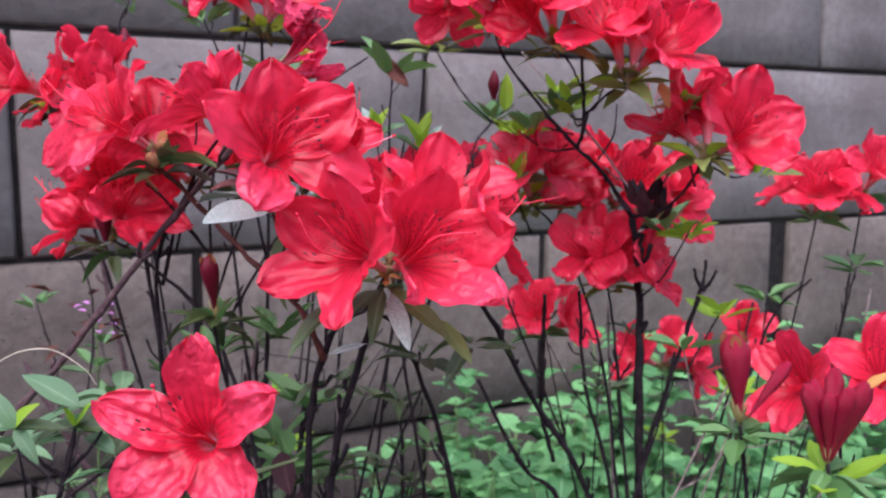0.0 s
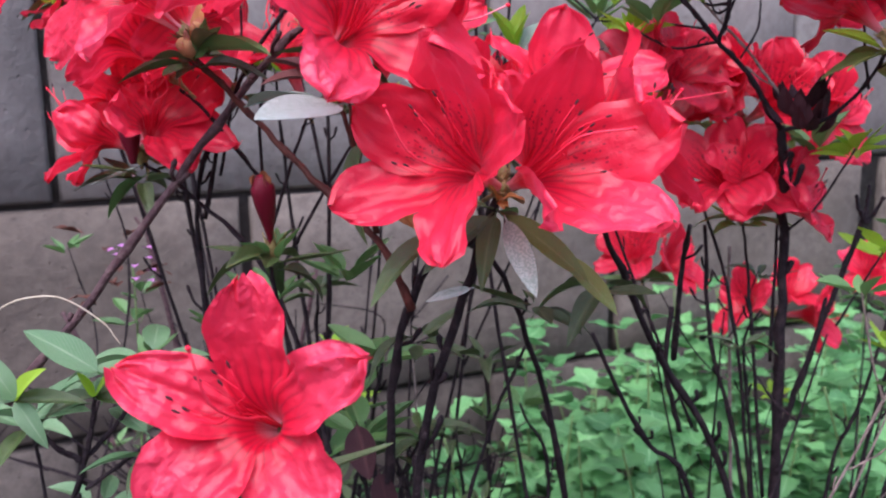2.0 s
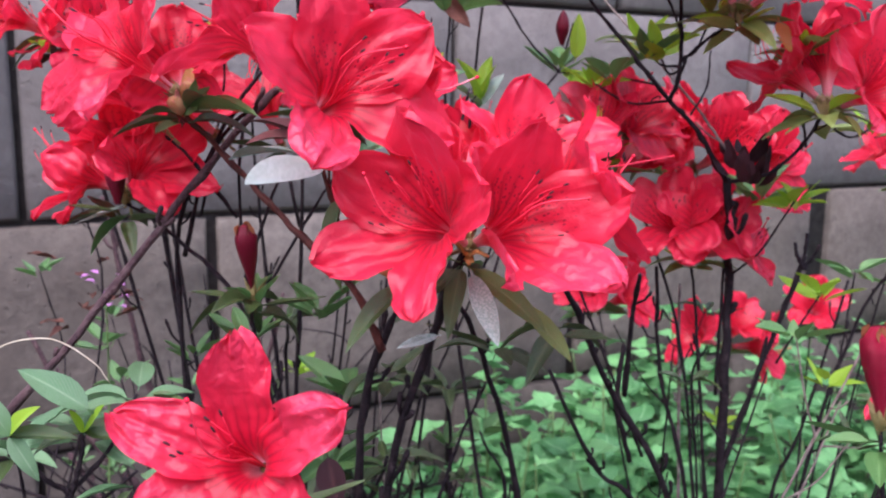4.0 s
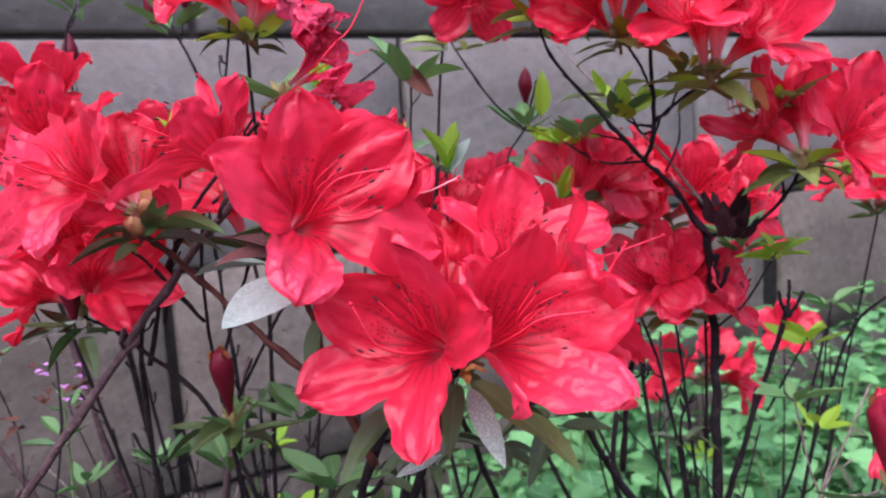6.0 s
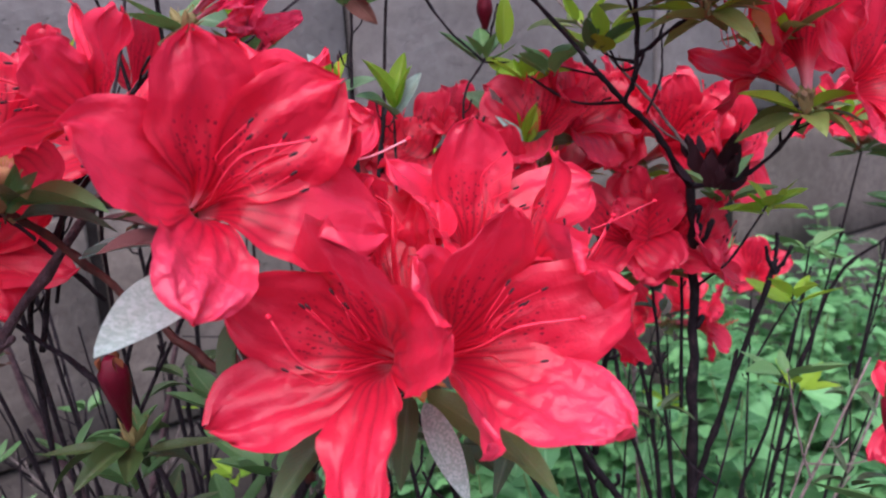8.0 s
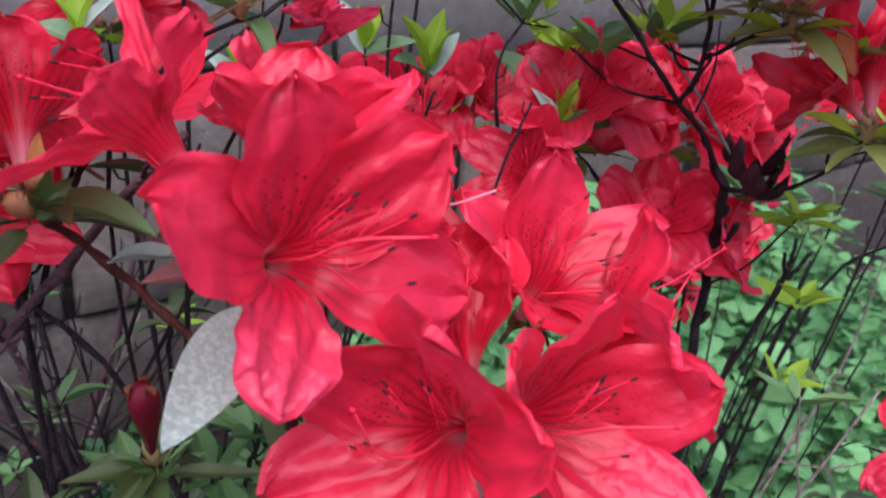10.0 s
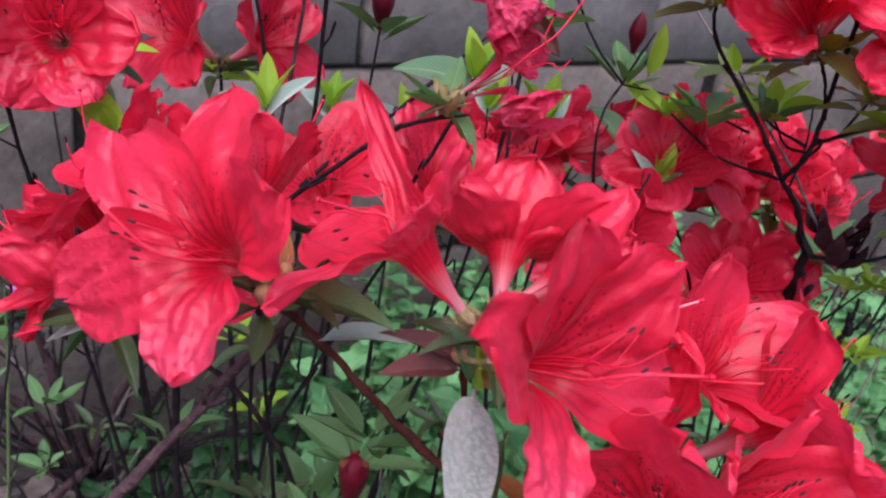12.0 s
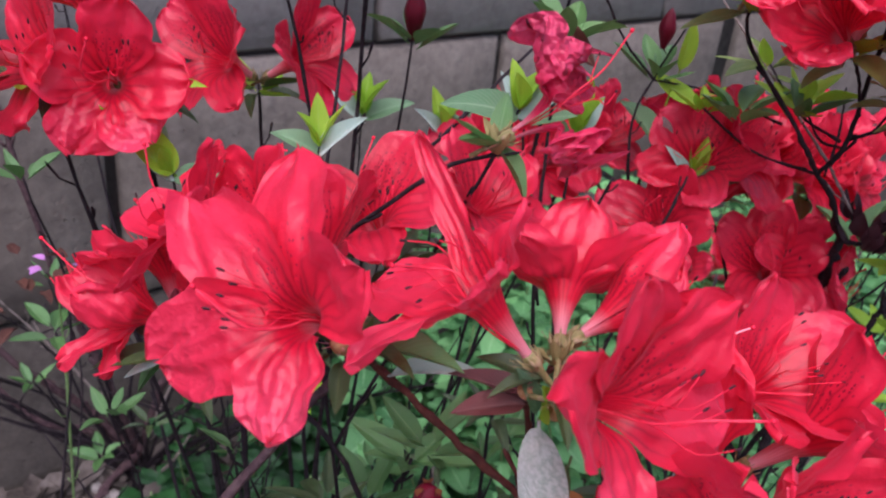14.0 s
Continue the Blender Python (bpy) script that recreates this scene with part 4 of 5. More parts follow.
whorl(main, (-0.082, 0.507, 0.670), 5, 0.030)

L = Vector((-0.185, 0.477, 0.648))
bloom(main, (-0.1870, 0.4790, 0.6515), (-0.1975, 0.4770, 0.6580), ((-0.2120, 0.4900, 0.6840), (-0.2180, 0.4690, 0.6700), (-0.2261, 0.4700, 0.6405), (-0.2100, 0.4660, 0.6380), (-0.2270, 0.4970, 0.6620)), (0.85, 0.80, 0.70, 0.70, 0.85), bulge=0.30, stamens=4,
      pistil=((-0.1975, 0.4770, 0.6580), (-0.208, 0.480, 0.664), (-0.220, 0.485, 0.670), (-0.2313, 0.490, 0.680)))
bloom(main, (-0.1820, 0.4760, 0.6510), (-0.1735, 0.4650, 0.6630), ((-0.1783, 0.48, 0.6787), (-0.1480, 0.4780, 0.6850), (-0.1377, 0.4690, 0.6550), (-0.1540, 0.4480, 0.6440), (-0.1850, 0.4480, 0.6720)), (1, 1, 0.95, 0.9, 0.8))
flower(main, L + Vector((0, 0.005, 0.002)), (-0.25, 0.35, 0.85), 1.05)
bud(main, (-0.1843, 0.4670, 0.6470), (-0.02, -0.06, 1), 0.027, False, 0.8)
scales(main, L, (0, -0.2, 1), 12, 0.010)
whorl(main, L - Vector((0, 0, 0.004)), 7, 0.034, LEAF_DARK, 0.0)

BB = Vector((-0.1075, 0.400, 0.6200))
bud(main, BB, (-0.03, -0.28, 1), 0.029, True, 0.85, BLUNT_BUDS)
scales(main, BB, (-0.1, 0, 1), 8, 0.009)
whorl(main, BB - Vector((0, 0, 0.001)), 8, 0.028, LEAF_DARK, 0.05)
whorl(main, BB + Vector((0.002, -0.004, 0.0)), 6, 0.012, LEAF_MID, 0.7)

W = Vector((-0.086, 0.445, 0.734))
bloom(main, (-0.0850, 0.4430, 0.7370), (-0.0715, 0.4410, 0.7460), ((-0.0790, 0.4410, 0.7750), (-0.0680, 0.4400, 0.7680), (-0.0640, 0.4460, 0.7600), (-0.0590, 0.4380, 0.7300), (-0.0655, 0.4350, 0.7330)),
      (0.55, 0.62, 0.66, 0.72, 0.66), puckered=(0, 1, 2, 3, 4), bulge=0.25, stamens=2, sway=-70, ruffle=2.8, wilted=True, pistil=((-0.0715, 0.4410, 0.7460), (-0.065, 0.441, 0.753), (-0.057, 0.442, 0.760), (-0.0506, 0.442, 0.7714)))
scales(main, W, (-0.3, 0, 1), 6, 0.010)
for d in ((-0.8, -0.3, 0.5), (-0.6, -0.5, 0.2), (0.6, -0.4, -0.7), (0.2, 0.5, 0.4)):
    leaf(main, W, d, 0.024, LEAF_MID)
leaf(main, (-0.036, 0.548, 0.752), (0.62, -0.25, -0.72), 0.028, LEAF_DRY, up=(-0.5, -0.7, 0.3), label="hanging shrivelled dark brown leaf")
whorl(main, (-0.032, 0.55, 0.745), 6, 0.034, LEAF_MID, 0.5)

E = Vector((-0.086, 0.320, 0.575))
bloom(main, (-0.0850, 0.3190, 0.5840), (-0.0876, 0.3030, 0.5925), ((-0.0906, 0.3000, 0.6315), (-0.0585, 0.2895, 0.6145), (-0.0710, 0.2865, 0.5720), (-0.1120, 0.2885, 0.5745), (-0.1240, 0.3010, 0.6090)),
      (0.70, 0.72, 0.92, 0.95, 0.74), puckered=(0, 1, 2, 3, 4), bulge=0.34, sway=40)
scales(main, E, (0, -0.2, 1), 6)
whorl(main, E - Vector((0, 0, 0.006)), 6, 0.036, LEAF_DARK, -0.1)
whorl(main, (-0.092, 0.47, 0.598), 7, 0.028, LEAF_MID, 0.5)
whorl(main, (-0.114, 0.42, 0.596), 6, 0.024, LEAF_MID, 0.6)
whorl(main, (-0.060, 0.45, 0.575), 6, 0.030, LEAF_DARK, 0.2)
for at in ((-0.082, 0.42, 0.545), (-0.075, 0.43, 0.52), (-0.070, 0.425, 0.50)):
    leaf(main, at, (0.25, -0.3, -0.9), 0.026, LEAF_MAROON, up=(0, -1, 0.2), label="hanging withered dark red leaf")
whorl(main, (-0.010, 0.44, 0.590), 6, 0.032, LEAF_DARK, 0.1)
whorl(main, (0.016, 0.44, 0.600), 5, 0.034, LEAF_DARK, 0.1)
def shoot(shrub, at, foot, size, lean=(0, 0)):
    """A young shoot: two or three lime-green leaves and a paler pair under them, on a thin twig."""
    at, foot = Vector(at), Vector(foot)
    branch(shrub, [at, at.lerp(foot, 0.25) + Vector((0, 0.004, -0.006)), foot], 0.0010, 0.0018)
    turn = rng.uniform(0, 6.28)
    for k in range(3):
        a = turn + 2.1 * k + rng.uniform(-0.3, 0.3)
        leaf(shrub, at, (0.45 * math.cos(a) + lean[0], 0.35 * math.sin(a) + lean[1] - 0.1, 1.0), size * rng.uniform(0.75, 1.05), LEAF_LIME, up=(-math.cos(a), -math.sin(a) - 0.5, 0.2), roll=rng.uniform(-20, 20))
    for k in range(2):
        a = turn + 1.0 + 2.8 * k
        leaf(shrub, at - Vector((0, 0, 0.003)), (0.9 * math.cos(a), 0.6 * math.sin(a) - 0.2, 0.5 + 0.5 * k), size * rng.uniform(0.9, 1.3), LEAF_PALE if k else LEAF_YOUNG, up=(0, -0.6, 0.8))


for at, foot, size in (((-0.1371, 0.4848, 0.7180), (-0.150, 0.480, 0.640), 0.024), ((-0.1010, 0.695, 0.6600), (-0.110, 0.640, 0.520), 0.036), ((-0.0630, 0.640, 0.6700), (-0.075, 0.600, 0.540), 0.032), ((-0.0727, 0.4700, 0.7380), (-0.095, 0.480, 0.680), 0.024),
                       ((-0.0150, 0.5680, 0.6960), (-0.020, 0.540, 0.600), 0.032), ((-0.0430, 0.560, 0.7060), (-0.030, 0.540, 0.620), 0.026)):
    shoot(main, at, foot, size)
shoot(back, (-0.1902, 0.5222, 0.6920), (-0.190, 0.555, 0.600), 0.026, (-0.5, -0.2))
shoot(right, (0.0475, 0.5666, 0.6760), (0.060, 0.585, 0.640), 0.026)
shoot(right, (0.0360, 0.5900, 0.6880), (0.034, 0.595, 0.640), 0.030, (0.5, 0))

# right shrub
branch(right, [(0.142, 0.585, -0.01), (0.137, 0.57, 0.30), (0.133, 0.565, 0.505), (0.128, 0.556, 0.610), (0.119, 0.54, 0.656)], 0.0062, 0.0052)
branch(right, [(0.119, 0.54, 0.654), (0.098, 0.528, 0.682), (0.080, 0.52, 0.698), (0.059, 0.51, 0.719), (0.036, 0.525, 0.752), (0.030, 0.52, 0.771)], 0.0033, 0.0014)
branch(right, [(0.081, 0.52, 0.697), (0.083, 0.511, 0.714), (0.080, 0.505, 0.75), (0.078, 0.50, 0.785), (0.074, 0.49, 0.83)], 0.0026, 0.0018)
branch(right, [(0.083, 0.511, 0.716), (0.093, 0.498, 0.727), (0.1035, 0.489, 0.735)], 0.0018, 0.0016)
branch(right, [(0.082, 0.507, 0.728), (0.074, 0.503, 0.744), (0.065, 0.50, 0.755)], 0.0016, 0.0014)
branch(right, [(0.119, 0.54, 0.654), (0.134, 0.522, 0.660), (0.144, 0.506, 0.675), (0.149, 0.495, 0.692)], 0.0024, 0.0016)
branch(right, [(0.118, 0.533, 0.668), (0.107, 0.541, 0.686), (0.096, 0.55, 0.702), (0.054, 0.60, 0.762)], 0.0020, 0.0013, BARK_PALE, label="pale bare dead twig")
branch(right, [(0.096, 0.535, 0.690), (0.108, 0.55, 0.705), (0.112, 0.56, 0.725)], 0.0014, 0.0010)
branch(right, [(0.133, 0.566, 0.470), (0.140, 0.564, 0.500), (0.156, 0.558, 0.560), (0.170, 0.553, 0.612)], 0.0046, 0.0028)
for q in ((0.008, 0, 0.008), (-0.008, -0.004, 0.010), (0.002, 0.004, 0.014)):
    branch(right, [(0.1695, 0.553, 0.604), Vector((0.1695, 0.553, 0.606)) + Vector(q) * 0.6, Vector((0.170, 0.553, 0.610)) + Vector(q)], 0.0024, 0.0020)
branch(right, [(0.163, 0.566, 0.545), (0.176, 0.563, 0.572), (0.184, 0.560, 0.590)], 0.0016, 0.0012)
branch(right, [(0.111, 0.57, 0.603), (0.118, 0.575, 0.56), (0.130, 0.572, 0.44)], 0.0016, 0.0026)
branch(right, [(0.060, 0.59, 0.66), (0.085, 0.59, 0.63), (0.110, 0.58, 0.55), (0.126, 0.575, 0.42)], 0.0016, 0.0026)
branch(right, [(0.145, 0.61, 0.65), (0.140, 0.60, 0.61), (0.133, 0.58, 0.52)], 0.0016, 0.0024)
branch(right, [(0.040, 0.59, 0.742), (0.034, 0.600, 0.716), (0.020, 0.585, 0.69), (0.035, 0.58, 0.62), (0.09, 0.58, 0.48)], 0.0011, 0.0020)
branch(right, [(0.034, 0.600, 0.714), (0.060, 0.59, 0.712), (0.084, 0.56, 0.706)], 0.0011, 0.0014)
for k in range(26):
    a = rng.uniform(0, 6.28)
    leaf(right, (0.126 + 0.008 * math.cos(a), 0.534 + 0.007 * math.sin(a), 0.652 + rng.uniform(0, 0.022)), (0.55 * math.cos(a), 0.55 * math.sin(a), 0.8), rng.uniform(0.010, 0.020), LEAF_MAROON, label="shrivelled dark brown leaf", up=(math.cos(a), math.sin(a), 0.1))
for base, d, s in (((0.100, 0.488, 0.739), (-0.30, -0.45, 0.85), 1.15), ((0.106, 0.492, 0.740), (0.25, 0.45, 0.85), 1.1),
                   ((0.064, 0.500, 0.758), (-0.20, -0.50, 0.82), 1.12), ((0.066, 0.502, 0.759), (0.45, 0.10, 0.85), 1.08), ((0.031, 0.520, 0.772), (-0.45, -0.50, 0.68), 1.1), ((0.030, 0.522, 0.772), (0.30, -0.20, 0.92), 1.05),
                   ((0.152, 0.499, 0.696), (0.15, 0.55, 0.8), 1.05)):
    flower(right, base, d, s, rng.uniform(-15, 15), stamens=6)
bloom(right, (0.1570, 0.5000, 0.6935), (0.1650, 0.4840, 0.7010), ((0.1690, 0.4760, 0.7420), (0.1990, 0.4820, 0.7180), (0.1900, 0.4620, 0.6930), (0.1560, 0.4600, 0.6860), (0.1430, 0.4760, 0.7270)), (1.2, 1.1, 1.0, 0.85, 1.0), puckered=(3,), flecked=(0, 1), sway=-40)
bloom(right, (0.1480, 0.4950, 0.6965), (0.1350, 0.5000, 0.7095), ((0.1360, 0.5140, 0.7450), (0.1580, 0.5060, 0.7380), (0.1250, 0.4820, 0.7230), (0.1170, 0.5060, 0.6915), (0.1110, 0.5240, 0.7160)), (0.95, 0.95, 0.80, 0.74, 0.9), bulge=0.30)
bloom(right, (0.1055, 0.4870, 0.7380), (0.1165, 0.4760, 0.7500), ((0.1120, 0.4780, 0.7890), (0.1420, 0.4600, 0.7720), (0.1480, 0.4550, 0.7350), (0.1170, 0.4420, 0.7370), (0.0850, 0.4620, 0.7620)), (1, 1, 1, 0.9, 1), puckered=(3,), flecked=(0, 1))
bloom(right, (0.0610, 0.4960, 0.7570), (0.0500, 0.4910, 0.7650), ((0.0400, 0.4950, 0.7960), (0.0530, 0.4740, 0.7900), (0.0345, 0.4820, 0.7535), (0.0220, 0.4970, 0.7690), (0.0300, 0.5150, 0.7830)), (1, 0.9, 0.95, 0.9, 1), puckered=(2,), stamens=6)
for base, d, s in (((0.098, 0.625, 0.662), (-0.25, -0.70, 0.62), 1.12), ((0.146, 0.628, 0.652), (0.10, -0.50, 0.82), 1.12), ((0.148, 0.615, 0.648), (0.60, -0.62, 0.42), 1.12),
                   ((0.109, 0.575, 0.608), (-0.35, -0.50, 0.74), 1.12), ((0.113, 0.573, 0.607), (0.70, -0.45, 0.32), 1.12), ((0.060, 0.585, 0.662), (-0.35, -0.55, 0.75), 1.12), ((0.064, 0.59, 0.664), (0.40, -0.5, 0.75), 1.12), ((0.062, 0.60, 0.666), (0.0, 0.4, 0.9), 1.05),
                   ((0.045, 0.575, 0.640), (-0.5, -0.6, 0.5), 1.08), ((0.122, 0.615, 0.655), (0.35, -0.75, 0.45), 1.15), ((0.122, 0.617, 0.657), (-0.5, -0.55, 0.6), 1.15), ((0.112, 0.580, 0.610), (0.1, -0.7, 0.6), 1.1), ((0.096, 0.63, 0.664), (0.55, -0.25, 0.75), 1.08)):
    flower(right, base, d, s, rng.uniform(-15, 15), stamens=6)
for at, n in (((0.1035, 0.489, 0.735), 8), ((0.065, 0.50, 0.756), 6), ((0.031, 0.52, 0.770), 6), ((0.149, 0.495, 0.692), 8), ((0.098, 0.625, 0.660), 6), ((0.146, 0.62, 0.648), 6), ((0.111, 0.573, 0.605), 7), ((0.061, 0.59, 0.660), 7)):
    whorl(right, at, n, 0.030, LEAF_OLIVE, 0.05)
    whorl(right, at, 3, 0.028, LEAF_LIME, 0.4)
    scales(right, at, (0, 0, 1), 6, 0.009)
leaf(right, (0.121, 0.486, 0.734), (0.15, -0.45, -0.85), 0.022, LEAF_AMBER, label="yellow-brown spotted dying leaf", up=(0, -1, 0.2))
for at, n, mat in (((0.184, 0.560, 0.588), 7, LEAF_LIME), ((0.034, 0.600, 0.716), 6, LEAF_MID), ((0.048, 0.581, 0.664), 5, LEAF_LIME), ((0.058, 0.555, 0.712), 6, LEAF_MID), ((0.145, 0.56, 0.645), 6, LEAF_MID), ((0.07, 0.53, 0.72), 4, LEAF_MID), ((0.20, 0.58, 0.53), 5, LEAF_LIME)):
    whorl(right, at, n, 0.027, mat, 0.6)
# young shoots round the fork
for at, foot, n, mat in (((0.076, 0.57, 0.732), (0.083, 0.515, 0.714), 6, LEAF_OLIVE), ((0.052, 0.58, 0.707), (0.080, 0.52, 0.697), 5, LEAF_LIME), ((-0.007, 0.60, 0.767), (0.034, 0.600, 0.714), 6, LEAF_OLIVE), ((0.079, 0.54, 0.722), (0.083, 0.512, 0.712), 5, LEAF_LIME),
                         ((0.140, 0.505, 0.722), (0.152, 0.520, 0.674), 6, LEAF_OLIVE), ((0.152, 0.53, 0.645), (0.130, 0.556, 0.600), 6, LEAF_LIME), ((0.200, 0.55, 0.684), (0.161, 0.517, 0.686), 6, LEAF_OLIVE), ((0.094, 0.50, 0.738), (0.084, 0.510, 0.718), 5, LEAF_OLIVE)):
    at, foot = Vector(at), Vector(foot)
    branch(right, [foot, foot.lerp(at, 0.5) + Vector((0, 0, -0.006)), at], 0.0016, 0.0011)
    whorl(right, at, n, 0.028, mat, 0.35)
    whorl(right, at, 3, 0.018, LEAF_LIME, 1.0)
leaf(right, (0.042, 0.591, 0.722), (0.05, -0.15, 1), 0.030, LEAF_LIME, up=(0.2, -1, 0), label="upright lime-green young leaf")
bud(right, (0.035, 0.60, 0.730), (0, -0.1, 1), 0.020)

# left shrub
branch(left, [(-0.36, 0.47, -0.01), (-0.31, 0.43, 0.36), (-0.262, 0.42, 0.505), (-0.194, 0.42, 0.588), (-0.145, 0.425, 0.650), (-0.112, 0.43, 0.690), (-0.100, 0.435, 0.702)], 0.0044, 0.0032, BARK_PURPLE)
J, N1, N2 = Vector((-0.1650, 0.3600, 0.5560)), Vector((-0.1590, 0.3600, 0.5790)), Vector((-0.1800, 0.3500, 0.5810))
branch(left, [(-0.27, 0.45, -0.01), (-0.24, 0.43, 0.30), (-0.195, 0.38, 0.48), J], 0.0040, 0.0026)
branch(left, [J, J.lerp(N1, 0.5) + Vector((0.001, 0, 0)), N1], 0.0024, 0.0015)
branch(left, [J, J.lerp(N2, 0.5) + Vector((0, 0, -0.004)), N2], 0.0022, 0.0014)
branch(left, [J, J + Vector((0.010, 0.010, 0.012)), J + Vector((0.018, 0.020, 0.030))], 0.0022, 0.0013)
branch(left, [J - Vector((0, 0, 0.010)), J + Vector((0.012, 0.004, -0.002)), J + Vector((0.022, 0.006, 0.006))], 0.0018, 0.0012)
leaf(left, (-0.1555, 0.3564, 0.5885), (-0.80, -0.04, 0.60), 0.034, LEAF_YOUNG, up=(0.45, -0.65, 0.6), label="broad grey-green young leaf")
for d, n, mat in (((0.55, -0.3, 0.6), 0.020, LEAF_LIME), ((-0.2, -0.5, 0.8), 0.014, LEAF_LIME), ((0.9, -0.2, -0.05), 0.028, LEAF_DARK), ((-0.95, -0.2, -0.05), 0.026, LEAF_DARK), ((0.6, 0.6, 0.1), 0.026, LEAF_DARK), ((-0.4, 0.8, 0.3), 0.024, LEAF_YOUNG)):
    leaf(left, N1, d, n, mat, up=(0, -0.5, 0.85))
for d, n, mat in (((0.6, -0.2, 0.7), 0.020, LEAF_LIME), ((-0.3, -0.3, 0.9), 0.026, LEAF_YOUNG), ((0.95, 0.1, 0.05), 0.026, LEAF_DARK), ((0.5, -0.3, -0.5), 0.022, LEAF_YOUNG), ((-0.8, 0.2, 0.1), 0.028, LEAF_YOUNG)):
    leaf(left, N2, d, n, mat, up=(0, -0.6, 0.8))
for at, n, size in ((J + Vector((0.018, 0.020, 0.030)), 5, 0.026), (J + Vector((0.022, 0.006, 0.006)), 4, 0.024), ((-0.187, 0.42, 0.556), 5, 0.030), ((-0.205, 0.40, 0.556), 5, 0.032), ((-0.168, 0.375, 0.534), 4, 0.026)):
    whorl(left, at, n, size, LEAF_YOUNG, 0.45)
    whorl(left, at, 2, size * 0.9, LEAF_DARK, -0.1)
branch(left, [(-0.195, 0.38, 0.48), (-0.180, 0.376, 0.510), (-0.168, 0.375, 0.533)], 0.0018, 0.0012)
branch(left, [(-0.195, 0.38, 0.48), (-0.202, 0.40, 0.52), (-0.205, 0.40, 0.555)], 0.0018, 0.0012)
branch(left, [(-0.195, 0.38, 0.48), (-0.190, 0.40, 0.52), (-0.187, 0.42, 0.555)], 0.0018, 0.0012)
branch(left, [(-0.225, 0.40, 0.575), (-0.190, 0.360, 0.607), (-0.168, 0.355, 0.614), (-0.1540, 0.357, 0.606), (-0.1480, 0.358, 0.5975)], 0.0009, 0.0004, STRAW, "grass_blade", False, "dry curved straw-coloured grass blade")
for at, mat in (((-0.168, 0.52, 0.560), LEAF_MID), ((-0.36, 0.75, 0.56), LEAF_MID), ((-0.30, 0.74, 0.525), LEAF_MID), ((-0.24, 0.60, 0.52), LEAF_MID), ((-0.272, 0.62, 0.648), LEAF_MID)):
    whorl(left, at, 5, 0.022, mat, 0.6)
    branch(left, [at, Vector(at) + Vector((0.01, 0.01, -0.1)), Vector(at) * 0.5 + Vector((-0.15, 0.24, 0)), (-0.30 + rng.uniform(-0.03, 0.03), 0.47, 0.0)], 0.0012, 0.0026)
leaf(left, (-0.186, 0.476, 0.645), (-0.75, -0.45, -0.35), 0.026, LEAF_PALE)
leaf(left, (-0.186, 0.480, 0.640), (-0.65, -0.1, -0.5), 0.030, LEAF_MID)

# back shrub, near the wall
branch(back, [(-0.14, 0.61, -0.01), (-0.17, 0.57, 0.35), (-0.19, 0.555, 0.60), (-0.209, 0.545, 0.718)], 0.0040, 0.0016)
branch(back, [(-0.17, 0.57, 0.40), (-0.215, 0.555, 0.60), (-0.240, 0.54, 0.726)], 0.0030, 0.0014)
branch(back, [(-0.13, 0.63, -0.01), (-0.14, 0.64, 0.40), (-0.155, 0.638, 0.60), (-0.160, 0.634, 0.695)], 0.0040, 0.0018)
branch(back, [(-0.15, 0.62, -0.01), (-0.13, 0.60, 0.45), (-0.118, 0.58, 0.65), (-0.115, 0.558, 0.770)], 0.0040, 0.0018)
branch(back, [(-0.16, 0.62, 0.05), (-0.24, 0.76, 0.40), (-0.285, 0.815, 0.66), (-0.298, 0.825, 0.784)], 0.0034, 0.0011)
branch(back, [(-0.13, 0.63, 0.30), (-0.10, 0.63, 0.55), (-0.086, 0.62, 0.725)], 0.0030, 0.0014)
for base, d, s in (((-0.241, 0.54, 0.728), (-0.50, -0.70, 0.30), 1.12), ((-0.212, 0.55, 0.722), (-0.2, 0.2, 0.9), 1.08), ((-0.214, 0.546, 0.720), (-0.75, -0.45, 0.45), 1.12),
                   ((-0.162, 0.634, 0.698), (-0.55, -0.60, 0.52), 1.12), ((-0.157, 0.634, 0.698), (0.65, -0.40, 0.50), 1.10), ((-0.116, 0.558, 0.774), (-0.50, -0.35, 0.75), 1.08), ((-0.112, 0.556, 0.774), (0.52, -0.50, 0.60), 1.05), ((-0.113, 0.56, 0.776), (0.1, 0.3, 0.9), 1.05),
                   ((0.003, 0.605, 0.800), (0.05, -0.60, -0.30), 1.0),
                   ((-0.032, 0.630, 0.645), (-0.45, -0.55, 0.70), 1.1), ((-0.028, 0.632, 0.646), (0.35, -0.60, 0.70), 1.1), ((0.010, 0.640, 0.652), (-0.30, -0.60, 0.72), 1.1), ((0.014, 0.640, 0.652), (0.45, -0.45, 0.75), 1.1), ((-0.030, 0.636, 0.647), (0.0, 0.3, 0.95), 1.0)):
    flower(back, base, d, s, rng.uniform(-12, 12))
bloom(back, (-0.2110, 0.5450, 0.7190), (-0.2110, 0.5260, 0.7250), ((-0.2035, 0.5150, 0.7600), (-0.1815, 0.5180, 0.7290), (-0.1955, 0.5130, 0.7080), (-0.2245, 0.5150, 0.7030), (-0.2370, 0.5180, 0.7380)), (1, 1, 0.95, 1, 0.95), puckered=(2, 3), sway=20)
branch(back, [(-0.12, 0.63, 0.05), (-0.06, 0.635, 0.40), (-0.036, 0.632, 0.58), (-0.030, 0.632, 0.643)], 0.0036, 0.0016)
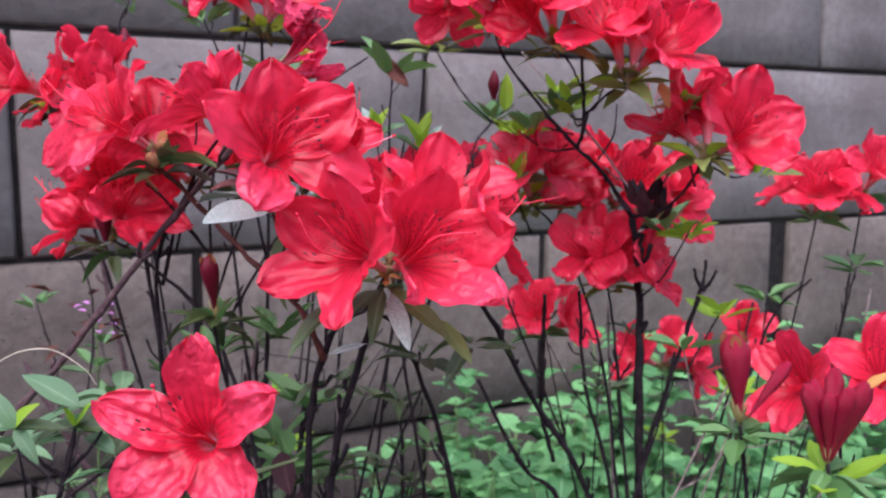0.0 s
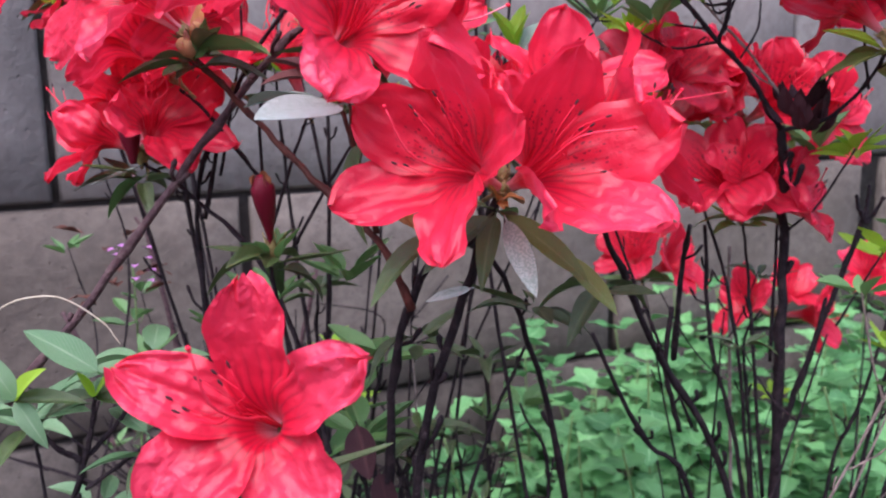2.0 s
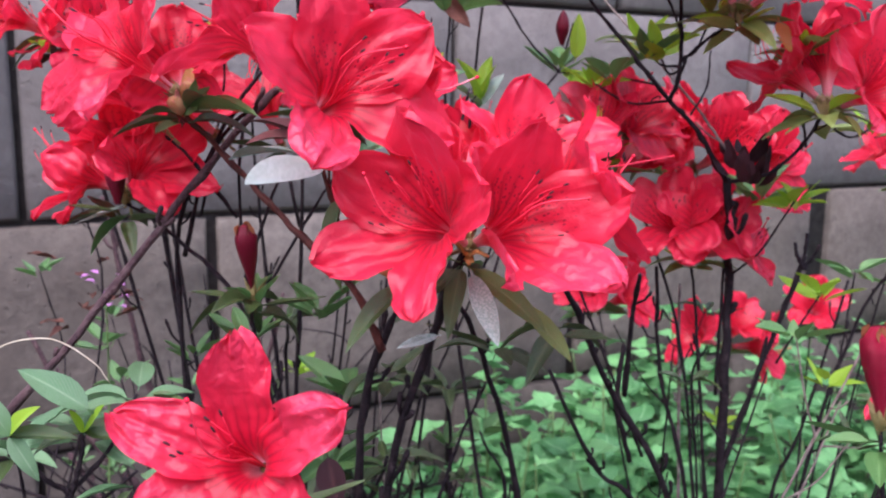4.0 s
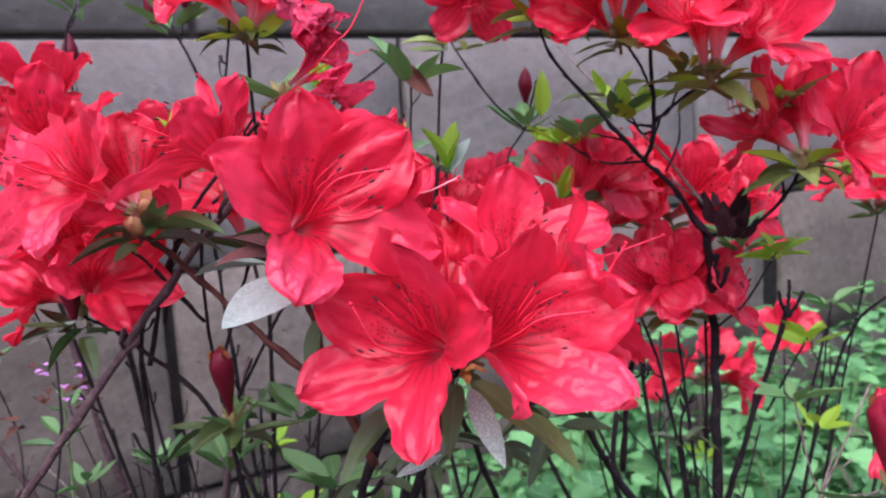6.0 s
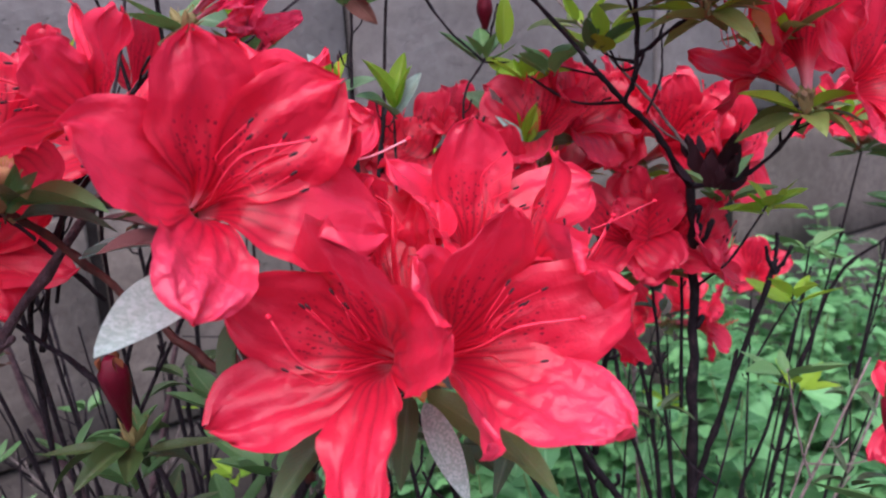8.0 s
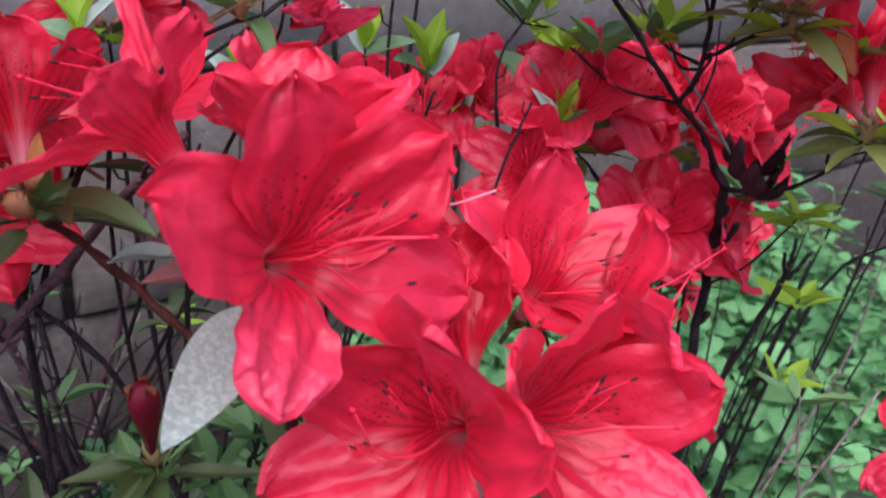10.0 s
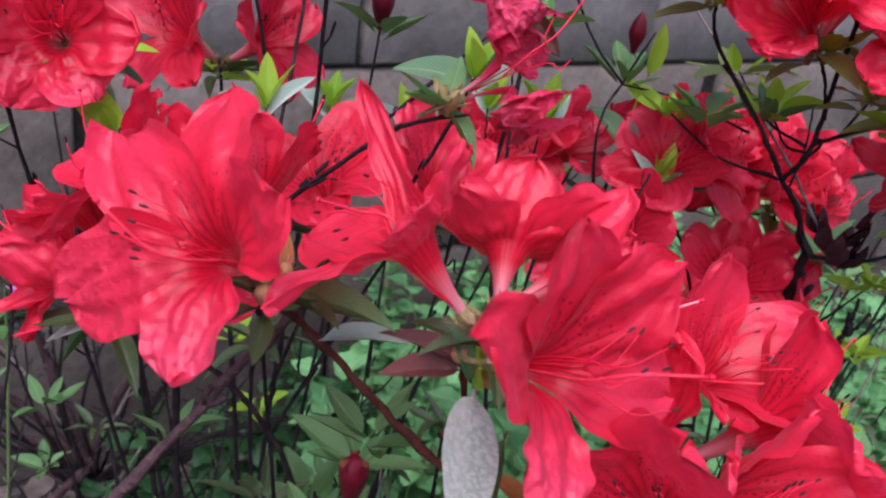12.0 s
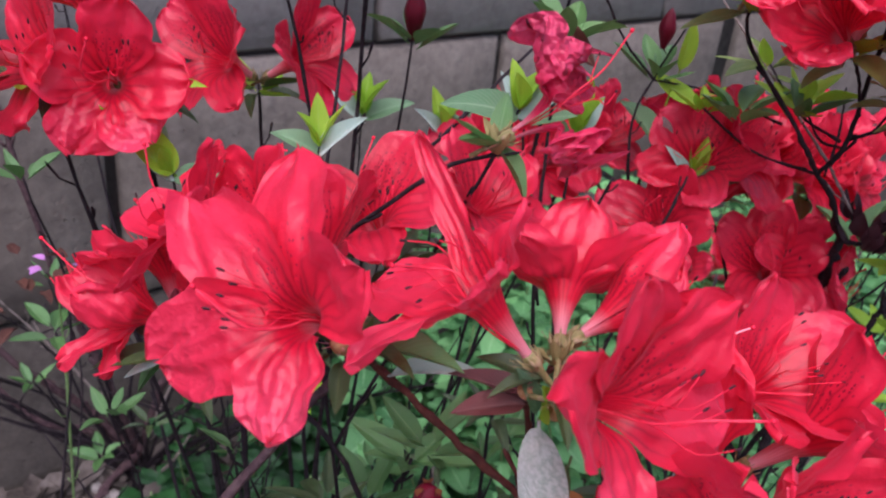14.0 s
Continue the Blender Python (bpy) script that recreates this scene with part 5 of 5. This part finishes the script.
branch(back, [(-0.045, 0.634, 0.50), (-0.010, 0.640, 0.58), (0.012, 0.640, 0.650)], 0.0022, 0.0014)
for at in ((-0.030, 0.632, 0.643), (0.012, 0.640, 0.650), (-0.210, 0.547, 0.716), (-0.241, 0.542, 0.724), (-0.160, 0.634, 0.694), (-0.114, 0.558, 0.771)):
    whorl(back, at, 7, 0.030, LEAF_DARK, 0.1)
    whorl(back, at, 4, 0.030, LEAF_LIME, 0.3)
leaf(back, (-0.108, 0.553, 0.770), (0.65, -0.2, 0.45), 0.028, LEAF_LIME, up=(0.2, -0.8, 0.5))
bud(back, (-0.298, 0.825, 0.778), (0, -0.05, 1), 0.030)
bud(back, (-0.086, 0.62, 0.724), (0, -0.1, 1), 0.026)
whorl(back, (-0.086, 0.62, 0.724), 5, 0.026, LEAF_MID, 0.4)
bud(back, (-0.172, 0.60, 0.783), (0, 0, 1), 0.022)
bud(back, (-0.150, 0.58, 0.790), (0.1, 0, 1), 0.020)
whorl(back, (-0.16, 0.59, 0.782), 7, 0.028, LEAF_MID, 0.3)
branch(back, [(-0.16, 0.59, 0.782), (-0.145, 0.59, 0.74), (-0.122, 0.59, 0.62)], 0.0014, 0.0020)
branch(back, [(0.003, 0.607, 0.804), (-0.01, 0.61, 0.77), (-0.03, 0.61, 0.60), (-0.08, 0.62, 0.35), (-0.12, 0.63, 0.05)], 0.0014, 0.0030)
whorl(back, (0.003, 0.607, 0.806), 7, 0.034, LEAF_MID, 0.0)
whorl(back, (-0.22, 0.62, 0.80), 5, 0.030, LEAF_MID, 0.3)
branch(back, [(-0.22, 0.62, 0.80), (-0.225, 0.61, 0.76), (-0.20, 0.60, 0.60), (-0.16, 0.60, 0.30)], 0.0013, 0.0028)

# front shrub with buds
K = Vector((0.146, 0.410, 0.566))
branch(front, [(0.20, 0.43, -0.01), (0.18, 0.42, 0.30), (0.155, 0.413, 0.50), (0.146, 0.410, 0.566)], 0.0036, 0.0018)
branch(front, [(0.20, 0.43, 0.02), (0.195, 0.40, 0.30), (0.180, 0.375, 0.50), (0.172, 0.370, 0.558)], 0.0036, 0.0020)
branch(front, [(0.195, 0.40, 0.32), (0.215, 0.44, 0.48), (0.217, 0.458, 0.556)], 0.0024, 0.0016)
bud(front, K, (-0.13, -0.05, 1), 0.042, True, 1.0, RED_BUDS)
bud(front, K + Vector((0.004, 0, 0)), (0.55, -0.05, 0.85), 0.034, False, 0.6, RED_BUDS)
scales(front, K, (0, 0, 1), 9, 0.011)
whorl(front, K - Vector((0, 0, 0.004)), 7, 0.030, LEAF_MID, 0.0)
V = Vector((0.172, 0.370, 0.560))
for d in ((-0.34, -0.12, 1), (-0.16, -0.30, 1), (0.02, -0.36, 1), (0.20, -0.30, 1), (0.37, -0.12, 1), (0.12, 0.20, 1), (-0.14, 0.18, 1)):
    bud(front, V + 0.004 * Vector((d[0], d[1], 0)), d, 0.041 * (0.93 + 0.07 * math.sin(9 * d[0])), False, 0.60, RED_BUDS)
leaf(front, V + Vector((0.010, -0.010, 0.036)), (0.75, -0.2, 0.45), 0.022, LEAF_AMBER, label="curled amber-coloured dried petal tube", up=(0, -0.5, 1))
scales(front, V, (0, 0, 1), 8, 0.011)
whorl(front, V - Vector((0, 0, 0.004)), 8, 0.032, LEAF_MID, -0.1)
whorl(front, V - Vector((0, 0, 0.006)), 4, 0.030, LEAF_LIME, 0.3)
flower(front, (0.234, 0.455, 0.560), (-0.12, -0.62, 0.66), 1.2)
flower(front, (0.213, 0.46, 0.560), (-0.80, -0.3, 0.4), 1.1)
whorl(front, (0.217, 0.459, 0.556), 6, 0.032, LEAF_MID, 0.0)

# leafless shrub that fans out from the foot of the wall
bare = thing("bare_shrub", (-0.305, 1.00, 0.0), "leafless little shrub with thin dark fanned-out stems", "shrub")
HUB = Vector((-0.300, 0.990, 0.165))
branch(bare, [(-0.305, 1.00, -0.01), (-0.310, 1.00, 0.08), HUB], 0.012, 0.009)
for end in ((-0.405, 0.945, 0.330), (-0.345, 0.880, 0.165), (-0.345, 0.930, 0.420), (-0.235, 0.930, 0.360), (-0.390, 0.960, 0.240)):
    end = Vector(end)
    branch(bare, [HUB, HUB.lerp(end, 0.5) + Vector((0.0, 0.0, 0.008)), end, end + 0.6 * (end - HUB) + Vector((0, 0.02, 0.03))], 0.0110, 0.0050, BARK_PURPLE)
for k in range(26):
    a = radians(-60 + 120 * (k + rng.uniform(-0.5, 0.5)) / 25)
    tall = rng.uniform(0.12, 0.26) + (0.14 if k % 5 == 0 else 0.0)
    end = HUB + Vector((tall * math.sin(a), rng.uniform(-0.16, 0.02), tall * math.cos(a)))
    foot = HUB + Vector((rng.uniform(-0.012, 0.012), rng.uniform(-0.012, 0.012), rng.uniform(-0.05, 0.0)))
    mid = foot.lerp(end, 0.5) + Vector((rng.uniform(-0.02, 0.02), rng.uniform(-0.02, 0.02), rng.uniform(-0.01, 0.02)))
    branch(bare, [foot, mid, end], rng.uniform(0.0035, 0.0065), 0.0018, BARK_PALE if rng.random() < 0.2 else BARK)
    if rng.random() < 0.7:
        q = mid.lerp(end, 0.4)
        branch(bare, [q, q.lerp(end, 0.4) + Vector((rng.uniform(-0.03, 0.03), -0.02, 0.02)), q + Vector((rng.uniform(-0.08, 0.08), -0.04, 0.08))], 0.0026, 0.0014)
    if rng.random() < 0.10:
        whorl(bare, end, 5, 0.028, LEAF_MID, 0.5)

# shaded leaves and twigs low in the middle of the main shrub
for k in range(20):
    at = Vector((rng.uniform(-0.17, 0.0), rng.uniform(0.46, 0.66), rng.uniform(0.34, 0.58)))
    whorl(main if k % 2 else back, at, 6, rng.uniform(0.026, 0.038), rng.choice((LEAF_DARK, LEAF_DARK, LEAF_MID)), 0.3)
    branch(main if k % 2 else back, [at, at + Vector((rng.uniform(-0.02, 0.02), 0.01, -0.08)), Vector((0.6 * at.x - 0.02, 0.5 * at.y + 0.27, 0.10))], 0.0020, 0.0040)

# far shrub
for pts in ([(0.25, 0.75, -0.01), (0.28, 0.73, 0.40), (0.305, 0.70, 0.64)], [(0.26, 0.74, 0.05), (0.33, 0.73, 0.45), (0.352, 0.72, 0.655)], [(0.25, 0.75, -0.01), (0.28, 0.80, 0.30), (0.305, 0.85, 0.498)],
            [(0.22, 0.76, -0.01), (0.215, 0.79, 0.30), (0.209, 0.80, 0.488)], [(0.21, 0.76, -0.01), (0.13, 0.77, 0.35), (0.092, 0.76, 0.53)]):
    branch(far, pts, 0.0036, 0.0015)
for base, d, s in (((0.304, 0.70, 0.644), (-0.25, -0.60, 0.62), 1.15), ((0.307, 0.70, 0.644), (0.55, -0.40, 0.65), 1.1), ((0.352, 0.72, 0.660), (0.1, -0.60, 0.65), 1.1), ((0.300, 0.705, 0.645), (-0.6, 0.1, 0.7), 1.05),
                   ((0.205, 0.80, 0.490), (-0.80, -0.30, 0.42), 1.12), ((0.213, 0.80, 0.490), (0.75, -0.45, 0.10), 1.12), ((0.210, 0.802, 0.491), (0.25, -0.5, 0.75), 1.05), ((0.305, 0.85, 0.500), (-0.2, -0.6, 0.6), 1.05),
                   ((0.090, 0.76, 0.532), (-0.30, -0.55, 0.70), 1.1), ((0.094, 0.76, 0.532), (0.60, -0.45, 0.45), 1.1), ((0.092, 0.765, 0.534), (0.0, 0.2, 0.9), 1.0)):
    flower(far, base, d, s, rng.uniform(-12, 12), stamens=5)
for at in ((0.305, 0.70, 0.641), (0.352, 0.72, 0.657), (0.209, 0.801, 0.487), (0.305, 0.85, 0.496), (0.092, 0.76, 0.530), (0.26, 0.68, 0.58), (0.34, 0.70, 0.60)):
    whorl(far, at, 7, 0.030, LEAF_MID, 0.1)
branch(far, [(0.26, 0.68, 0.58), (0.262, 0.70, 0.50), (0.25, 0.73, 0.30)], 0.0012, 0.0024)
branch(far, [(0.34, 0.70, 0.60), (0.33, 0.71, 0.52), (0.30, 0.73, 0.30)], 0.0012, 0.0024)

# thin stems that stand clear of the leaves
for pts, r0, r1 in (([(0.260, 0.60, 0.605), (0.239, 0.62, 0.567), (0.207, 0.62, 0.442), (0.18, 0.62, 0.20), (0.17, 0.60, -0.01)], 0.0018, 0.0044), ([(0.227, 0.62, 0.585), (0.205, 0.62, 0.485), (0.185, 0.62, 0.412), (0.165, 0.60, 0.15), (0.16, 0.595, -0.01)], 0.0020, 0.0040),
                    ([(0.021, 0.50, 0.56), (0.05, 0.515, 0.50), (0.08, 0.53, 0.457), (0.13, 0.56, 0.25), (0.14, 0.58, -0.01)], 0.0024, 0.0040), ([(0.093, 0.58, 0.60), (0.099, 0.58, 0.533), (0.122, 0.58, 0.432), (0.14, 0.585, 0.20)], 0.0024, 0.0034),
                    ([(0.139, 0.62, 0.540), (0.130, 0.62, 0.514), (0.140, 0.62, 0.412), (0.145, 0.60, 0.15)], 0.0016, 0.0026), ([(0.063, 0.52, 0.568), (0.061, 0.52, 0.535), (0.070, 0.525, 0.50)], 0.0030, 0.0034), ([(0.054, 0.45, 0.62), (0.056, 0.47, 0.598), (0.058, 0.49, 0.55)], 0.0022, 0.0030)):
    branch(right, pts, r0, r1)
branch(right, [(0.127, 0.65, 0.575), (0.131, 0.65, 0.48), (0.136, 0.65, 0.397), (0.15, 0.62, 0.10)], 0.0020, 0.0030, BARK_PALE)

# many thin upright stems with stubby forked ends
for k in range(22):
    shrub = (main, right, main, back, far, left)[k % 6]
    foot = shrub.matrix_basis.translation
    x0, y0 = foot.x + rng.uniform(-0.06, 0.06), foot.y + rng.uniform(-0.03, 0.06)
    lean = Vector((rng.uniform(-0.30, 0.34), rng.uniform(-0.10, 0.20), 1.0))
    tall = rng.uniform(0.40, 0.60)
    mid = Vector((x0, y0, 0.22)) + 0.2 * Vector((lean.x, lean.y, 0)) * rng.uniform(0.3, 0.8)
    top = Vector((x0, y0, 0)) + tall * lean
    if top.y < 0.47:
        top.y = 0.47 + rng.uniform(0, 0.05)
    knee = mid.lerp(top, 0.6) + Vector((rng.uniform(-0.015, 0.015), rng.uniform(-0.015, 0.015), 0))
    pale = rng.random() < 0.2
    branch(shrub, [(x0, y0, -0.01), mid, knee, top], rng.uniform(0.0022, 0.0036), 0.0012, BARK_PALE if pale else BARK)
    for q in range(rng.choice((1, 2, 2, 3))):
        at = knee.lerp(top, rng.uniform(0.0, 0.9))
        end = at + Vector((rng.uniform(-0.05, 0.05), rng.uniform(-0.04, 0.04), rng.uniform(0.02, 0.06)))
        branch(shrub, [at, at.lerp(end, 0.5) + Vector((0, 0, -0.006)), end], 0.0012, 0.0009, BARK_PALE if pale else BARK)
        if rng.random() < 0.35:
            whorl(shrub, end, 5, 0.022, rng.choice((LEAF_MID, LEAF_LIME, LEAF_DARK)), 0.5)


# ---- herbs along the foot of the wall ----
def herb_leaf_bm(r):
    grid, uvs = [], []
    for i in range(9):
        s = i / 8
        half = 0.47 * math.sin(math.pi * s ** 0.62) ** 0.8 * (1 + (0.10 if i % 2 else -0.06)) if 0 < s < 1 else 0.004
        grid.append([Vector((0.18 * abs(v) * half - 0.30 * s * s + 0.05 * math.sin(9 * s + 3 * v), half * v, s)) for v in (-1, -0.5, 0, 0.5, 1)])
        uvs.append([(0.5 + 0.5 * v, s) for v in (-1, -0.5, 0, 0.5, 1)])
    bm = bmesh.new()
    sheet(bm, grid, uvs)
    return bm


HERB_LEAVES = [mesh_of("leaf", herb_leaf_bm(rng), HERB) for _ in range(4)]
SHADED_LEAVES = [mesh_of("leaf", herb_leaf_bm(rng), HERB_SHADED) for _ in range(4)]


def herb(at, tall, leaves=HERB_LEAVES, label="bright green leafy herb growing from the soil by the wall"):
    h = thing("herb_plant", at, label, "plant", "herbs at the foot of the wall")
    bm = bmesh.new()
    bend = Vector((rng.uniform(-0.05, 0.05), rng.uniform(-0.05, 0.05), 0))
    line = glide([(0, 0, -0.02), bend * 0.3 + Vector((0, 0, 0.4 * tall)), bend + Vector((0, 0, tall))], 6)
    tube(bm, line, lambda t: 0.0018 - 0.0009 * t, 5)
    part("stem", bm, HERB_STEM, h)
    n = 12
    for k in range(n):
        t = 0.30 + 0.70 * (k / (n - 1)) ** 0.8
        p = line[min(int(t * (len(line) - 1)), len(line) - 1)] + Vector((0, 0, rng.uniform(-0.008, 0.008)))
        for side in (0, 120, 240):
            a = radians(60 * k + side + rng.uniform(-30, 30))
            d = Vector((math.cos(a), math.sin(a), rng.uniform(-0.25, 0.45) + 0.5 * (k == n - 1)))
            part("leaf", rng.choice(leaves), None, h, "", aim(p + 0.008 * d, d, scale=rng.uniform(0.026, 0.042) * (1.15 - 0.40 * t), roll=rng.uniform(-20, 20)))
    return h


kinds = [herb((0, 0, -5 - k), rng.uniform(0.25, 0.36)) for k in range(6)]
spots = []
while len(spots) < 112:
    u = rng.uniform(0, 1)
    x = 0.0 + 0.95 * u ** 1.5
    back_y = 1.3 + 0.4986 * x - 0.09
    y = rng.uniform(0.76 + 0.10 * u, back_y)
    if all((x - a) ** 2 + (y - b) ** 2 > 0.045 ** 2 for a, b in spots):
        spots.append((x, y))
for k, (x, y) in enumerate(spots):
    copy_thing(kinds[k % 6], pose(x, y, ground_height(x, y), rng.uniform(-8, 8), rng.uniform(-8, 8), rng.uniform(0, 360)) @ Matrix.Scale(rng.uniform(0.8, 1.25), 4))
# more herbs low between the stems, the shade there put into their leaf colour
deep = [herb((0, 0, -12 - k), rng.uniform(0.20, 0.27), SHADED_LEAVES, "leafy herb low between the azalea stems, coloured dark for shade") for k in range(4)]
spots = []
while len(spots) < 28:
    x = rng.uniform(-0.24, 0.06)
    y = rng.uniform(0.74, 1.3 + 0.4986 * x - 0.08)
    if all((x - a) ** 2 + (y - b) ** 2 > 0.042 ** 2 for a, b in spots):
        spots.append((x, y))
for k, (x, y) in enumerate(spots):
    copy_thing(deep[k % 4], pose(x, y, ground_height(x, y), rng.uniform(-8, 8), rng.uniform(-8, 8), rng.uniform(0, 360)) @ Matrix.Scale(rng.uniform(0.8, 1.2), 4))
for k in kinds + deep:
    for o in list(k.children_recursive):
        bpy.data.objects.remove(o)
    bpy.data.objects.remove(k)

# a small weed with violet flowers beside the stems
weed = thing("weed", (-0.285, 0.69, 0.0), "thin weed with small violet flowers and dark withered heads", "plant")
branch(weed, [(-0.285, 0.69, -0.01), (-0.29, 0.685, 0.30), (-0.280, 0.68, 0.50), (-0.278, 0.676, 0.56)], 0.0022, 0.0012, HERB_STEM, "stem")
for k in range(9):
    a = rng.uniform(0, 6.28)
    at = Vector((-0.276 + 0.010 * math.cos(a), 0.672 + 0.010 * math.sin(a), 0.545 + rng.uniform(0, 0.030)))
    part("blossom", mesh_of("blossom", leaf_bm(rng, 0.8, 0.3, 0.3, 5, 4), VIOLET), None, weed, "small violet blossom", weed.matrix_basis.inverted() @ aim(at, (math.cos(a), math.sin(a) - 0.4, 0.4), scale=0.008))
for k in range(12):
    a = rng.uniform(0, 6.28)
    leaf(weed, (-0.292 + 0.02 * math.cos(a), 0.68 + 0.02 * math.sin(a), 0.56 + rng.uniform(-0.03, 0.035)), (math.cos(a), math.sin(a), 0.3), 0.022, LEAF_DRY)
whorl(weed, (-0.286, 0.685, 0.52), 5, 0.030, LEAF_MID, 0.3)

# dead leaves and stones on the soil
litter = bmesh.new()
uvl = litter.loops.layers.uv.verify()
for k in range(520):
    x = rng.uniform(-0.9, 1.1)
    y = min(rng.uniform(0.45, 1.75), 1.3 + 0.4986 * x - 0.03)
    z = ground_height(x, y) + rng.uniform(0.003, 0.014)
    m = pose(x, y, z, rng.uniform(-25, 25), rng.uniform(-25, 25), rng.uniform(0, 360))
    s, w = rng.uniform(0.012, 0.034), rng.uniform(0.3, 0.6)
    vs = [litter.verts.new(m @ Vector(p)) for p in ((-s, 0, 0), (-0.4 * s, -w * s, 0.18 * s), (0.45 * s, -0.8 * w * s, 0.1 * s), (s, 0, 0.2 * s), (0.4 * s, w * s, 0.22 * s), (-0.45 * s, 0.9 * w * s, 0.15 * s), (0, 0, 0))]
    for i in range(6):
        litter.faces.new((vs[i], vs[(i + 1) % 6], vs[6]))
tagged(part("leaf_litter", litter, LITTER, None), "scattered dry brown leaves on the soil", "leaf litter", kind="stuff")
gravel = bmesh.new()
for k in range(150):
    x = rng.uniform(-0.9, 0.9)
    y = min(rng.uniform(0.6, 1.7), 1.3 + 0.4986 * x - rng.uniform(0.02, 0.2))
    r = rng.uniform(0.006, 0.022)
    m = pose(x, y, ground_height(x, y) + 0.3 * r, rng.uniform(0, 360), rng.uniform(0, 360), 0)
    res = bmesh.ops.create_icosphere(gravel, subdivisions=1, radius=r, matrix=m @ Matrix.Diagonal((1, rng.uniform(0.6, 1), rng.uniform(0.45, 0.8), 1)))
    for v in res["verts"]:
        v.co += Vector((rng.uniform(-1, 1), rng.uniform(-1, 1), rng.uniform(-1, 1))) * 0.15 * r
tagged(part("gravel", gravel, STONE, None), "small grey stones and rubble by the wall", "gravel", kind="stuff")

# ---- the blocks of the wall, last ----
def block_mesh(length, height, r):
    """A block with chipped, rounded edges, its face towards -y."""
    bm = bmesh.new()
    nx, nz, e = 12, 7, 0.005
    grid = []
    for j in range(nz + 1):
        row = []
        for i in range(nx + 1):
            x, z = length * i / nx, height * j / nz
            edge = min(x, length - x, z, height - z)
            y = 0.0012 * noise.noise((9 * x + r, 9 * z, r)) + (0.007 if edge < 1e-6 else 0.0)
            if edge < 1e-6:
                x += 0.003 * noise.noise((20 * x, 20 * z, r + 3)) * (0 < i < nx)
                z += 0.003 * noise.noise((20 * x, 20 * z, r + 7)) * (0 < j < nz)
            elif edge < max(length / nx, height / nz) * 1.01:
                # draw the outer ring of points close to the edge
                if i == 1:
                    x = e
                if i == nx - 1:
                    x = length - e
                if j == 1:
                    z = e
                if j == nz - 1:
                    z = height - e
            row.append(bm.verts.new((x, y, z)))
        grid.append(row)
    for j in range(nz):
        for i in range(nx):
            bm.faces.new((grid[j][i], grid[j][i + 1], grid[j + 1][i + 1], grid[j + 1][i]))
    rim = [grid[0][i] for i in range(nx + 1)] + [grid[j][nx] for j in range(1, nz + 1)] + [grid[nz][i] for i in range(nx - 1, -1, -1)] + [grid[j][0] for j in range(nz - 1, 0, -1)]
    backs = [bm.verts.new((v.co.x, 0.03, v.co.z)) for v in rim]
    for i in range(len(rim)):
        k = (i + 1) % len(rim)
        bm.faces.new((rim[i], backs[i], backs[k], rim[k]))
    return bm


shapes = {}
for c, (z0, z1) in enumerate(COURSES):
    start = -0.577 - 6 * BLOCK_LONG + (0.0 if c % 2 == 0 else 0.385 * BLOCK_LONG if c == 1 else 0.5 * BLOCK_LONG)
    gap = 0.014 if c == 1 else JOINT
    while start < 4.6:
        if start > -3.35:
            short = 0.038 if c == 1 and abs(start - 0.185) < 0.02 else 0.0     # an open weep slot beside this block
            key = (round(z1 - z0, 3), rng.randrange(3), min(c, 2), short)
            if key not in shapes:
                shapes[key] = mesh_of("block", block_mesh(BLOCK_LONG - gap - short, z1 - z0 - JOINT, 5.0 * len(shapes)), (BLOCK_SHADED, BLOCK_BROWN, BLOCK)[min(c, 2)])
            part("block", shapes[key], None, wall, "", pose(start + 0.5 * gap, rng.uniform(-0.004, 0.003), z0 + 0.5 * JOINT, rng.uniform(-0.3, 0.3), 0, rng.uniform(-0.2, 0.2)))
        start += BLOCK_LONG
